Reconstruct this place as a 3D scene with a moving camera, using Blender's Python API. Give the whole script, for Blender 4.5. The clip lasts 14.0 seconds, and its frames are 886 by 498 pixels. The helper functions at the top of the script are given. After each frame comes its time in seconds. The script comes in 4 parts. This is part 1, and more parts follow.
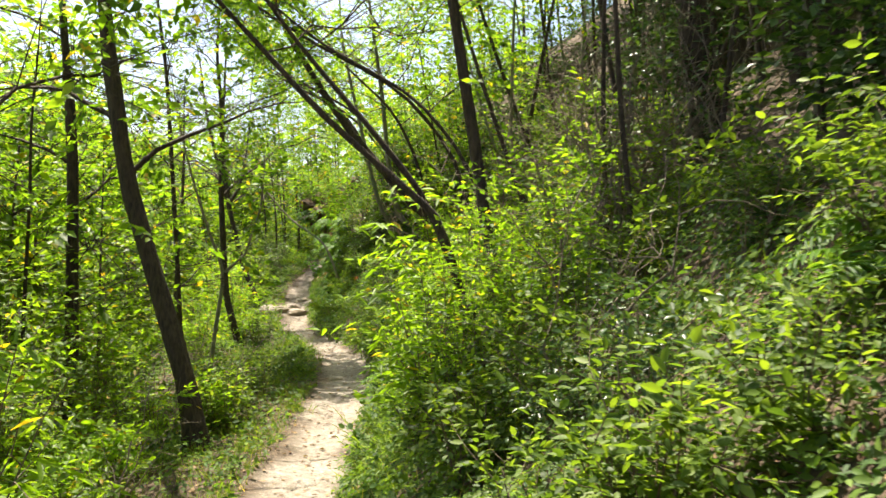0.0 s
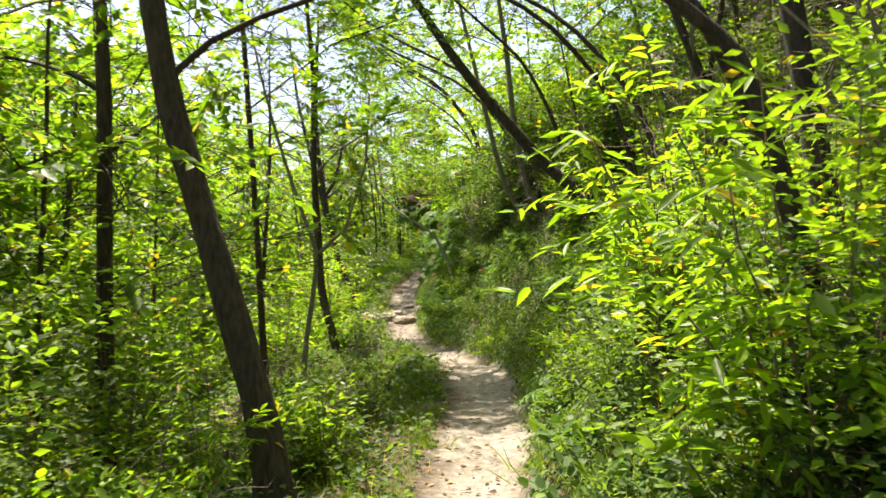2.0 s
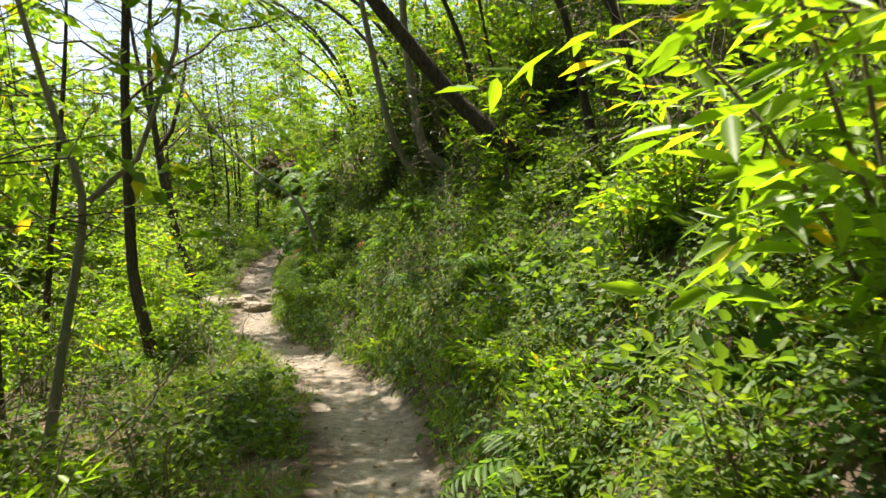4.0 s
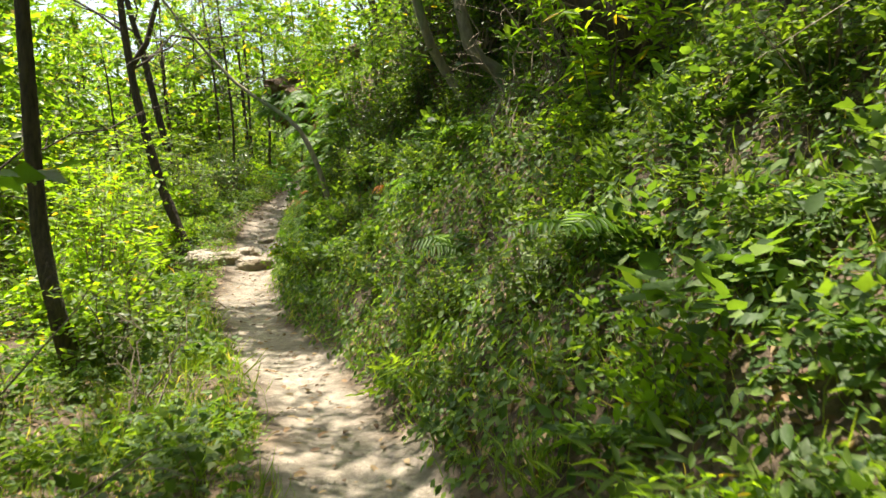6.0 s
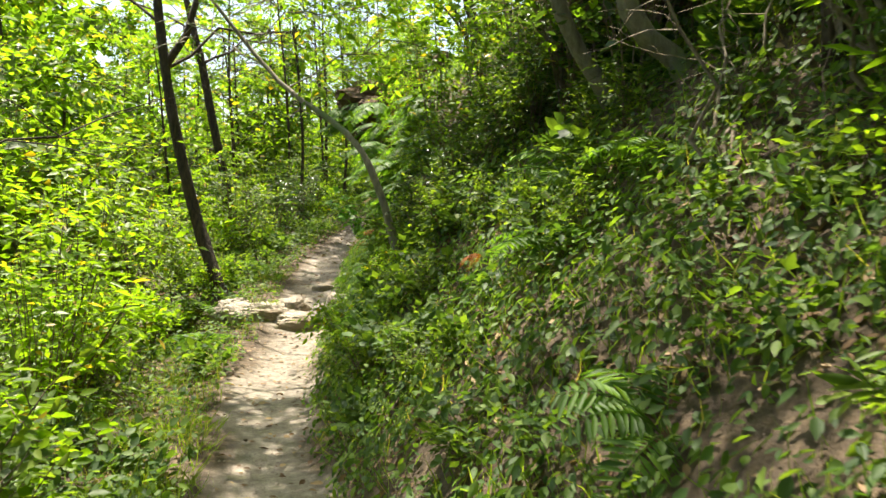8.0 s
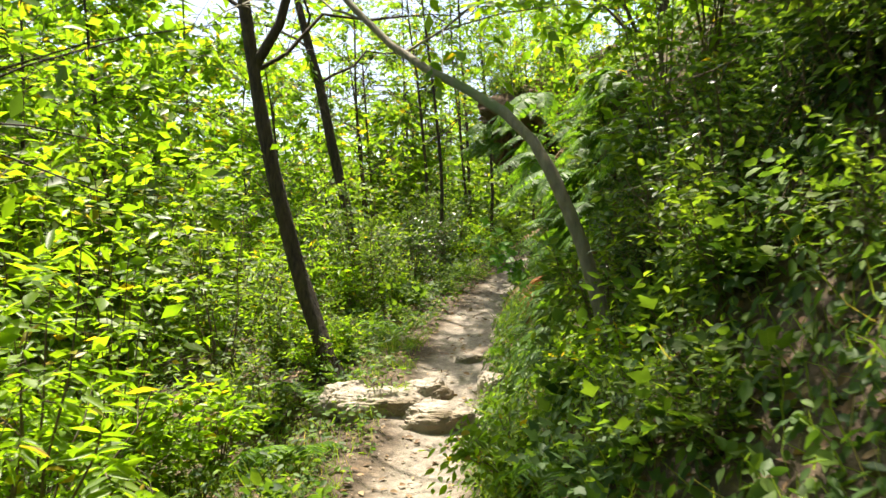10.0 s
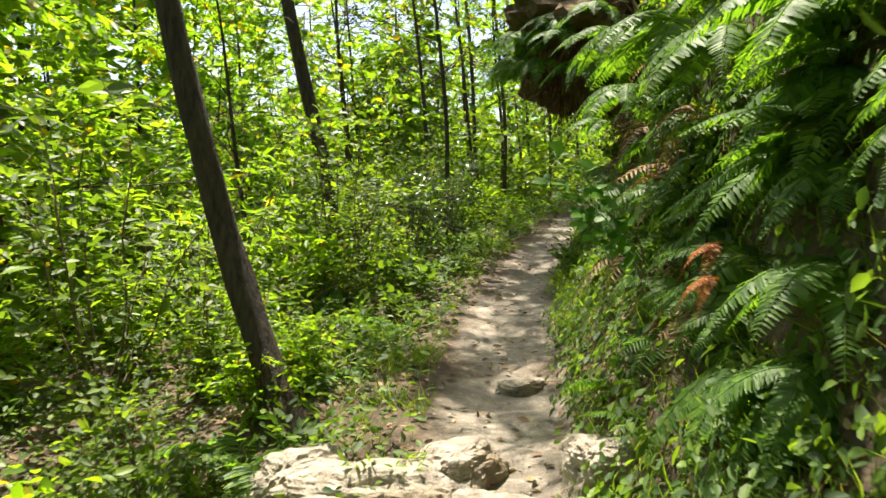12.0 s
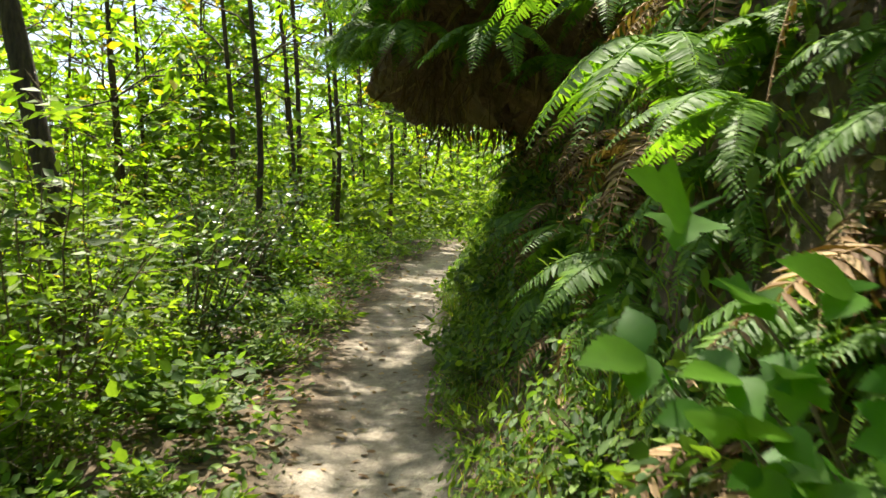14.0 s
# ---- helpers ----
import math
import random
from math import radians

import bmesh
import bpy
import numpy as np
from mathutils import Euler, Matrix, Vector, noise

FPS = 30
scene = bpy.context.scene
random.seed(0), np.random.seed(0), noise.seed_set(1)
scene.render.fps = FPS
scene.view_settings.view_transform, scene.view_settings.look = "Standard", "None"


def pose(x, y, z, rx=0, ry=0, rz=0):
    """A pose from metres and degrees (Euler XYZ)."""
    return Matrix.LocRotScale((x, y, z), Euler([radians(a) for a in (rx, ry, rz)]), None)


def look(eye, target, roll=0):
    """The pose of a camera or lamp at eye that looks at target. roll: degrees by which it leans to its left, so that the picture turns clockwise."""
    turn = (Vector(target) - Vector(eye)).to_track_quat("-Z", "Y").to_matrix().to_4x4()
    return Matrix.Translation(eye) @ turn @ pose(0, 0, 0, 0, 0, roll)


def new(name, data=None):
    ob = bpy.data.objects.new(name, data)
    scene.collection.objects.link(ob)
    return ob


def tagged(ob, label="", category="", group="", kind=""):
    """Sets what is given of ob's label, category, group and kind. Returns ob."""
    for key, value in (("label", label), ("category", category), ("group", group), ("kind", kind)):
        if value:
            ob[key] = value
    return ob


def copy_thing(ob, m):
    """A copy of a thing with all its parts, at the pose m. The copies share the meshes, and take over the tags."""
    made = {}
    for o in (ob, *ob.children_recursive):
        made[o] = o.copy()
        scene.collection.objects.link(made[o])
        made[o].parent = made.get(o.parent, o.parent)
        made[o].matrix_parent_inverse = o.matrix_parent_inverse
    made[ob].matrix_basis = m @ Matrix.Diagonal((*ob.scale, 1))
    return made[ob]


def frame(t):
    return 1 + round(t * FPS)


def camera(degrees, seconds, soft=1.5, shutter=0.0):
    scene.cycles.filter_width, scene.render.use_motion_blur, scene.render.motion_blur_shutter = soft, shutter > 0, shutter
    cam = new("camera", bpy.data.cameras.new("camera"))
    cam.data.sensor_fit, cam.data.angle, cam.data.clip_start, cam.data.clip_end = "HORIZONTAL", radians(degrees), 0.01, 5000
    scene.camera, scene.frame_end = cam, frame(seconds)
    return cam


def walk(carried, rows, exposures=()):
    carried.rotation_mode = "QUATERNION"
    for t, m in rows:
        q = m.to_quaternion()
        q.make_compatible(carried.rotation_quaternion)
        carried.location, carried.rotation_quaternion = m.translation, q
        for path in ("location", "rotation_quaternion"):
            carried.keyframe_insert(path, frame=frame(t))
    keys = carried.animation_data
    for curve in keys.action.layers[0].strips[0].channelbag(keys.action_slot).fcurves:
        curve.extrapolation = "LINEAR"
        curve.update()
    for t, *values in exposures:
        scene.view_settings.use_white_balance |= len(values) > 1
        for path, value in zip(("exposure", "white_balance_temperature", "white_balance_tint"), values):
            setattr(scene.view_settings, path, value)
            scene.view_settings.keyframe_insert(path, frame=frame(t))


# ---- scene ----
cam = camera(55.8, 14.0, 1.5, 0.22)
METRES, EYE, TILT, LEAN, TURN = 22.0, 1.32, 0.0, 0.0, 0.0
ROWS = [
    (0.0, 0.0, 0.0, 0.0, -0.0, 0.0, -0.0),
    (0.5, -0.0032, 0.0351, -0.004, 4.7, -0.23, 0.01),
    (1.0, -0.0126, 0.0708, -0.0101, 11.25, 0.48, -0.25),
    (1.5, -0.024, 0.1067, -0.0178, 10.97, 0.88, -0.27),
    (2.0, -0.0367, 0.1454, -0.0226, 6.38, 1.32, 1.13),
    (4.5, -0.0563, 0.3319, -0.0269, -3.18, -1.17, -0.37),
    (5.0, -0.0599, 0.366, -0.0259, -3.09, -4.86, -0.18),
    (5.5, -0.0603, 0.4012, -0.0253, -1.55, -4.89, -0.23),
    (6.0, -0.0572, 0.4383, -0.0234, -0.89, -4.38, -0.09),
    (6.5, -0.056, 0.4729, -0.0207, -0.54, -3.14, -0.43),
    (7.0, -0.0582, 0.506, -0.0187, -0.21, -3.12, -0.76),
    (7.5, -0.0615, 0.5387, -0.0172, 2.17, -2.92, -2.37),
    (8.0, -0.0668, 0.5714, -0.0163, 4.96, -2.73, -2.29),
    (8.5, -0.0719, 0.605, -0.0157, 7.44, -1.69, -2.0),
    (9.0, -0.0784, 0.6381, -0.0161, 14.32, 0.42, -0.62),
    (11.5, -0.1331, 0.804, -0.0224, 14.85, -1.64, 0.34),
    (12.0, -0.1441, 0.838, -0.0238, 14.0, -1.81, 0.12),
    (12.5, -0.1542, 0.8724, -0.022, 9.99, -0.32, 0.72),
    (13.0, -0.1609, 0.9075, -0.0198, 7.37, -0.75, -0.07),
    (13.5, -0.1681, 0.9411, -0.0161, 3.96, -0.78, 0.22),
    (14.0, -0.1729, 0.9743, -0.0105, 1.97, -0.4, -0.89),
]
walk(cam, [(t, pose(0, 0, EYE, TILT, LEAN, TURN) @ pose(METRES * x, METRES * y, METRES * z, 90 + pitch, roll, yaw)) for t, x, y, z, yaw, pitch, roll in ROWS],
     [(0.0, 1.72, 6850, 11), (2.5, 1.7, 6850, 11), (4.5, 1.52, 6850, 10), (6.0, 1.75, 6850, 9), (9.0, 1.8, 6850, 9), (11.5, 1.7, 6850, 9), (14.0, 1.85, 6850, 4)])

# ---- world, sun ----
SUN_TO = Vector((-0.3, 0.38, 1.2)).normalized()
world = bpy.data.worlds.new("sky")
scene.world = world
world.use_nodes = True
wn = world.node_tree.nodes
sky = wn.new("ShaderNodeTexSky")
sky.sky_type = "NISHITA"
sky.sun_disc = False
sky.sun_elevation = math.asin(SUN_TO.z)
sky.sun_rotation = math.atan2(SUN_TO.x, SUN_TO.y)
sky.air_density, sky.dust_density = 1.0, 3.0
wn["Background"].inputs["Strength"].default_value = 0.095
world.node_tree.links.new(sky.outputs["Color"], wn["Background"].inputs["Color"])
sun_data = bpy.data.lights.new("sun", "SUN")
sun_data.energy, sun_data.angle, sun_data.color = 5.0, radians(0.55), (1.0, 0.93, 0.82)
new("sun", sun_data).matrix_world = look(SUN_TO * 50, (0, 0, 0))


# ---- materials ----
def mat_base(name):
    m = bpy.data.materials.new(name)
    m.use_nodes = True
    nt = m.node_tree
    return m, nt, nt.nodes["Principled BSDF"], nt.nodes["Material Output"]


def ramp(nt, fac, stops):
    n = nt.nodes.new("ShaderNodeValToRGB")
    e = n.color_ramp.elements
    while len(e) < len(stops):
        e.new(0.5)
    for el, (p, c) in zip(e, stops):
        el.position, el.color = p, (*c, 1)
    nt.links.new(fac, n.inputs["Fac"])
    return n.outputs["Color"]


def noise_tex(nt, scale, detail=4.0, rough=0.6, vec=None):
    n = nt.nodes.new("ShaderNodeTexNoise")
    n.inputs["Scale"].default_value, n.inputs["Detail"].default_value, n.inputs["Roughness"].default_value = scale, detail, rough
    if vec is None:
        vec = nt.nodes.new("ShaderNodeTexCoord").outputs["Object"]
    nt.links.new(vec, n.inputs["Vector"])
    return n.outputs["Fac"]


def mix_rgb(nt, fac, a, b, kind="MIX"):
    n = nt.nodes.new("ShaderNodeMix")
    n.data_type, n.blend_type = "RGBA", kind
    for sock, v in ((n.inputs[0], fac), (n.inputs[6], a), (n.inputs[7], b)):
        if isinstance(v, (int, float)):
            sock.default_value = v
        elif isinstance(v, tuple):
            sock.default_value = (*v, 1)
        else:
            nt.links.new(v, sock)
    return n.outputs[2]


def bump(nt, p, height, strength=0.4, dist=0.02):
    b = nt.nodes.new("ShaderNodeBump")
    b.inputs["Strength"].default_value, b.inputs["Distance"].default_value = strength, dist
    nt.links.new(height, b.inputs["Height"])
    nt.links.new(b.outputs["Normal"], p.inputs["Normal"])


def leaf_mat(name, dark, mid, light, through_gain=1.9, trans=0.5, rough=0.5, odd=None):
    """Thin leaf: glossy top, light passing through; each leaf has its own shade."""
    m, nt, p, out = mat_base(name)
    geo = nt.nodes.new("ShaderNodeNewGeometry")
    col = ramp(nt, geo.outputs["Random Per Island"], [(0.0, dark), (0.5, mid), (0.93, light), (0.97, odd or light)])
    big = noise_tex(nt, 1.3, 2.0)
    hsv = nt.nodes.new("ShaderNodeHueSaturation")
    mp = nt.nodes.new("ShaderNodeMapRange")
    mp.inputs["To Min"].default_value, mp.inputs["To Max"].default_value = 0.7, 1.3
    nt.links.new(big, mp.inputs["Value"])
    nt.links.new(mp.outputs["Result"], hsv.inputs["Value"])
    nt.links.new(col, hsv.inputs["Color"])
    col = hsv.outputs["Color"]
    fine = noise_tex(nt, 60.0, 2.0)
    col = mix_rgb(nt, 0.25, col, ramp(nt, fine, [(0.3, (0.5, 0.5, 0.5)), (0.7, (1, 1, 1))]), "MULTIPLY")
    nt.links.new(col, p.inputs["Base Color"])
    p.inputs["Roughness"].default_value = rough
    p.inputs["Specular IOR Level"].default_value = 0.25
    bump(nt, p, fine, 0.2, 0.004)
    t = nt.nodes.new("ShaderNodeBsdfTranslucent")
    nt.links.new(mix_rgb(nt, 1.0, col, (through_gain * 1.03, through_gain * 1.05, through_gain * 0.28), "MULTIPLY"), t.inputs["Color"])
    mx = nt.nodes.new("ShaderNodeMixShader")
    mx.inputs[0].default_value = trans
    nt.links.new(p.outputs[0], mx.inputs[1])
    nt.links.new(t.outputs[0], mx.inputs[2])
    nt.links.new(mx.outputs[0], out.inputs["Surface"])
    return m


def plain_mat(name, dark, light, scale=8.0, rough=0.9, stretch=(1, 1, 1), bump_s=0.5, bump_d=0.02, patch=None):
    m, nt, p, out = mat_base(name)
    tc = nt.nodes.new("ShaderNodeTexCoord")
    mpg = nt.nodes.new("ShaderNodeMapping")
    mpg.inputs["Scale"].default_value = stretch
    nt.links.new(tc.outputs["Object"], mpg.inputs["Vector"])
    a = noise_tex(nt, scale, 6.0, 0.65, mpg.outputs["Vector"])
    b = noise_tex(nt, scale * 0.12, 3.0, 0.5, mpg.outputs["Vector"])
    col = ramp(nt, a, [(0.3, dark), (0.7, light)])
    if patch:
        col = mix_rgb(nt, ramp(nt, b, [(0.5, (0, 0, 0)), (0.62, (1, 1, 1))]), col, patch)
    else:
        col = mix_rgb(nt, 0.5, col, ramp(nt, b, [(0.3, (0.6, 0.6, 0.6)), (0.7, (1, 1, 1))]), "MULTIPLY")
    nt.links.new(col, p.inputs["Base Color"])
    p.inputs["Roughness"].default_value = rough
    bump(nt, p, a, bump_s, bump_d)
    return m


BARK = plain_mat("bark", (0.018, 0.012, 0.008), (0.105, 0.07, 0.045), 34, 0.92, (1, 1, 0.22), 1.0, 0.05, None)
BARK_PALE = plain_mat("bark_pale", (0.1, 0.085, 0.06), (0.26, 0.22, 0.16), 30, 0.85, (1, 1, 0.3), 0.6, 0.015, (0.12, 0.15, 0.07))
TWIG = plain_mat("twig", (0.07, 0.05, 0.03), (0.22, 0.16, 0.1), 40, 0.85)
DEADWOOD = plain_mat("deadwood", (0.1, 0.075, 0.052), (0.27, 0.21, 0.15), 40, 0.9)
ROCK = plain_mat("rock", (0.2, 0.16, 0.12), (0.46, 0.4, 0.33), 13, 0.9, (1, 1, 1), 1.0, 0.05, (0.22, 0.17, 0.11))
ROOTS = plain_mat("roots", (0.05, 0.03, 0.018), (0.2, 0.12, 0.07), 30, 0.95)
SOIL = plain_mat("soil", (0.08, 0.047, 0.028), (0.26, 0.16, 0.095), 14, 0.95, (1, 1, 1), 0.9, 0.05)
SOIL_DRY = plain_mat("dry_soil", (0.12, 0.1, 0.08), (0.36, 0.31, 0.25), 20, 0.95)
LEAF_SHRUB = leaf_mat("leaf_shrub", (0.04, 0.075, 0.018), (0.095, 0.155, 0.028), (0.17, 0.235, 0.04))
# Dark leaf; also puts the wood's shade into bank bushes and undergrowth.
LEAF_DARK_SHADED = leaf_mat("leaf_dark_shaded", (0.022, 0.046, 0.018), (0.042, 0.082, 0.026), (0.075, 0.13, 0.036), 1.6, 0.35, 0.32)
LEAF_BRIGHT = leaf_mat("leaf_bright", (0.09, 0.16, 0.015), (0.14, 0.24, 0.02), (0.2, 0.3, 0.03), 2.1, 0.58, 0.4, (0.35, 0.25, 0.03))
LEAF_TREE = leaf_mat("leaf_tree", (0.05, 0.1, 0.014), (0.1, 0.18, 0.02), (0.17, 0.25, 0.03), 2.3, 0.58, 0.42, (0.3, 0.22, 0.03))
LEAF_FERN = leaf_mat("leaf_fern", (0.05, 0.11, 0.02), (0.085, 0.17, 0.025), (0.13, 0.23, 0.035), 1.8, 0.5, 0.5)
LEAF_GRASS = leaf_mat("leaf_grass", (0.08, 0.14, 0.02), (0.13, 0.2, 0.03), (0.2, 0.26, 0.05), 1.8, 0.5, 0.45, (0.36, 0.3, 0.12))
LEAF_COVER = leaf_mat("leaf_cover", (0.035, 0.075, 0.022), (0.08, 0.145, 0.034), (0.15, 0.23, 0.04), 1.8, 0.45, 0.55)
LEAF_BRAMBLE = leaf_mat("leaf_bramble", (0.045, 0.14, 0.012), (0.065, 0.19, 0.016), (0.1, 0.23, 0.02), 2.1, 0.5, 0.5)
LEAF_LITTER = leaf_mat("leaf_litter", (0.09, 0.05, 0.025), (0.2, 0.12, 0.06), (0.38, 0.27, 0.15), 1.0, 0.15, 0.7)
LEAF_DEAD = leaf_mat("leaf_dead", (0.22, 0.07, 0.02), (0.36, 0.12, 0.035), (0.45, 0.2, 0.07), 1.2, 0.35, 0.6)


def ground_mat():
    m, nt, p, out = mat_base("ground")
    at = nt.nodes.new("ShaderNodeAttribute")
    at.attribute_name = "trodden"
    big, fine, grit = noise_tex(nt, 1.7, 4), noise_tex(nt, 14, 6, 0.7), noise_tex(nt, 70, 4, 0.7)
    litter = ramp(nt, fine, [(0.3, (0.028, 0.019, 0.011)), (0.52, (0.082, 0.056, 0.033)), (0.72, (0.185, 0.13, 0.08))])
    dirt = ramp(nt, fine, [(0.25, (0.15, 0.125, 0.096)), (0.55, (0.31, 0.268, 0.216)), (0.78, (0.56, 0.505, 0.425))])
    dirt = mix_rgb(nt, 0.5, dirt, ramp(nt, grit, [(0.35, (0.55, 0.55, 0.55)), (0.6, (1, 1, 1))]), "MULTIPLY")
    dirt = mix_rgb(nt, 0.5, dirt, ramp(nt, big, [(0.35, (0.65, 0.6, 0.55)), (0.65, (1, 1, 1))]), "MULTIPLY")
    nt.links.new(mix_rgb(nt, at.outputs["Fac"], litter, dirt), p.inputs["Base Color"])
    p.inputs["Roughness"].default_value = 0.95
    add = nt.nodes.new("ShaderNodeMath")
    add.operation = "ADD"
    nt.links.new(fine, add.inputs[0])
    nt.links.new(grit, add.inputs[1])
    bump(nt, p, add.outputs[0], 0.7, 0.02)
    return m


GROUND = ground_mat()


# ---- the lie of the land ----
def line(xs, ys):
    xs, ys = np.array(xs, float), np.array(ys, float)

    def f(v):
        v = np.asarray(v, float)
        return sum(np.interp(v + d, xs, ys) for d in (-0.7, -0.35, 0, 0.35, 0.7)) / 5
    return f


trail_x = line([-400, -8, 0, 1.5, 3.2, 4.8, 7.3, 10, 12, 14.1, 16, 17.7, 19.2, 20.5, 21.4, 24, 26, 29, 32, 34, 37, 42, 60, 400],
               [0.3, 0.3, 0, -0.4, -0.8, -1.05, -1.2, -1.25, -1.36, -1.84, -2.45, -3.0, -3.4, -3.6, -3.72, -4.15, -4.32, -4.35, -4.1, -3.5, -1.9, 2.0, 12, 12])
trail_z = line([-400, -8, 0, 0.8, 1.6, 2.4, 3.2, 7.3, 8.8, 10.4, 12.6, 14, 17.7, 20.8, 21.5, 22.8, 25.7, 32.3, 45, 90, 400],
               [0.4, 0.4, 0.05, -0.09, -0.22, -0.39, -0.5, -0.6, -0.56, -0.46, -0.38, -0.4, -0.48, -0.48, -0.22, -0.1, 0.2, 1.0, 2.0, 2, 2])
steep = line([-400, 4, 11, 15, 18, 20.5, 26, 30, 36, 60, 400], [0.75, 0.75, 0.95, 1.05, 1.3, 1.6, 1.6, 1.6, 1.3, 1.0, 1.0])
cut = line([-400, 10, 16, 19, 21, 26, 30, 36, 400], [2.2, 2.2, 2.4, 2.4, 2.0, 2.0, 2.0, 2, 2])


def ground_z(x, y):
    x, y = np.asarray(x, float), np.asarray(y, float)
    u = x - trail_x(y)
    r = np.maximum(u - 0.36, 0)
    rise = np.minimum(r * steep(y), cut(y)) + 0.75 * np.maximum(r - cut(y) / steep(y), 0)
    wall = np.clip((y - 19.6) / 1.2, 0, 1) * np.clip((30 - y) / 3, 0, 1)
    face = np.minimum(r * 1.4, 0.7) + np.clip((r - 0.5) * 4.5, 0, 1.7) + 0.75 * np.maximum(r - 0.88, 0)
    rise = np.minimum(rise * (1 - wall) + face * wall, 26)
    l = np.maximum(-u - 0.42, 0)
    fall = 0.1 * np.minimum(l, 2.2) + 0.3 * np.clip(l - 2.2, 0, 26)
    ripple = 0.05 * np.sin(1.9 * x + 0.7 * y) + 0.05 * np.sin(2.3 * y - 1.1 * x + 1) + 0.03 * np.sin(5.1 * x + 3) * np.sin(4.3 * y)
    off = np.clip((np.abs(u) - 0.2) / 0.8, 0.12, 1)
    dish = -0.035 * np.exp(-(u / 0.25) ** 2)
    return trail_z(y) + rise - fall + ripple * off + dish


def gz(x, y):
    return float(ground_z(x, y))


# ---- mesh helpers ----
class Build:
    """Gathers vertices and faces for one mesh."""

    def __init__(self):
        self.v, self.f, self.n = [], [], 0

    def add(self, verts, faces):
        verts = np.asarray(verts, float).reshape(-1, 3)
        for fa in (faces if isinstance(faces, list) else [faces]):
            self.f.append(np.asarray(fa, int) + self.n)
        self.v.append(verts)
        self.n += len(verts)

    def mesh(self, name):
        me = bpy.data.meshes.new(name)
        v = np.concatenate(self.v)
        me.vertices.add(len(v))
        me.vertices.foreach_set("co", v.ravel())
        loops = np.concatenate([f.ravel() for f in self.f])
        sizes = np.concatenate([np.full(len(f), f.shape[1]) for f in self.f])
        me.loops.add(len(loops))
        me.loops.foreach_set("vertex_index", loops)
        me.polygons.add(len(sizes))
        me.polygons.foreach_set("loop_start", np.concatenate([[0], np.cumsum(sizes)[:-1]]))
        me.polygons.foreach_set("loop_total", sizes)
        me.update(calc_edges=True)
        me.validate()
        return me


def part(name, build, material, parent=None, label="", smooth=False):
    me = build.mesh(name)
    me.materials.append(material)
    if smooth:
        me.polygons.foreach_set("use_smooth", np.ones(len(me.polygons), bool))
    ob = new(name, me)
    if parent is not None:
        ob.parent = parent
    if label:
        tagged(ob, label)
    return ob


def thing(name, label, category, group="", at=(0, 0, 0)):
    ob = new(name)
    ob.location = at
    return tagged(ob, label, category, group)


def tube(b, pts, radii, segs=7, wob=0.0, rng=None):
    pts = np.asarray(pts, float)
    n = len(pts)
    tan = np.gradient(pts, axis=0)
    tan /= np.linalg.norm(tan, axis=1)[:, None] + 1e-9
    ref = np.array([1.0, 0.13, 0.07]) if abs(tan[0][2]) > 0.7 else np.array([0.05, 0.1, 1.0])
    a = np.cross(tan, ref)
    a /= np.linalg.norm(a, axis=1)[:, None] + 1e-9
    c = np.cross(tan, a)
    th = np.arange(segs) * 2 * np.pi / segs
    rad = np.asarray(radii, float)[:, None] * np.ones(segs)
    if wob and rng is not None:
        rad = rad * (1 + wob * rng.standard_normal((n, segs)))
    ring = pts[:, None] + rad[..., None] * (np.cos(th)[None, :, None] * a[:, None] + np.sin(th)[None, :, None] * c[:, None])
    i, j = np.meshgrid(np.arange(n - 1), np.arange(segs), indexing="ij")
    k = (j + 1) % segs
    faces = np.stack([i * segs + j, i * segs + k, (i + 1) * segs + k, (i + 1) * segs + j], -1).reshape(-1, 4)
    b.add(ring.reshape(-1, 3), faces)


def bend(p0, p1, sag=0.0, n=5, rng=None, jit=0.0):
    """Points from p0 to p1 on an arc that rises by sag in the middle."""
    p0, p1 = np.asarray(p0, float), np.asarray(p1, float)
    s = np.linspace(0, 1, n)[:, None]
    out = p0 + (p1 - p0) * s
    out[:, 2] += (sag * 4 * s * (1 - s))[:, 0]
    if rng is not None and jit:
        out[1:] += rng.standard_normal((n - 1, 3)) * jit
    return out


# leaf outlines in the x (across), y (along), z (up) frame, one unit long
OVAL = (np.array([(0, 0, 0), (-0.21, 0.25, 0.05), (-0.22, 0.58, 0.05), (0, 1, -0.07), (0.22, 0.58, 0.05), (0.21, 0.25, 0.05)], float),
        [np.array([(0, 3, 2, 1), (0, 5, 4, 3)])])
SLIM = (np.array([(0, 0, 0), (-0.1, 0.22, 0.03), (-0.12, 0.55, 0.02), (0, 1, -0.14), (0.12, 0.55, 0.02), (0.1, 0.22, 0.03)], float),
        [np.array([(0, 3, 2, 1), (0, 5, 4, 3)])])
ROUND = (np.array([(0, 0, 0), (-0.3, 0.2, 0.06), (-0.34, 0.6, 0.05), (0, 1, -0.05), (0.34, 0.6, 0.05), (0.3, 0.2, 0.06)], float),
         [np.array([(0, 3, 2, 1), (0, 5, 4, 3)])])
KITE = (np.array([(0, 0, 0), (-0.25, 0.42, 0.06), (0, 1, -0.05), (0.25, 0.42, 0.06)], float), [np.array([(0, 2, 1), (0, 3, 2)])])
BLADE = (np.array([(-0.018, 0, 0), (0.018, 0, 0), (0.016, 0.5, 0.12), (-0.016, 0.5, 0.12), (0.002, 1, -0.02), (-0.002, 1, -0.02)], float),
         [np.array([(0, 1, 2, 3), (3, 2, 4, 5)])])


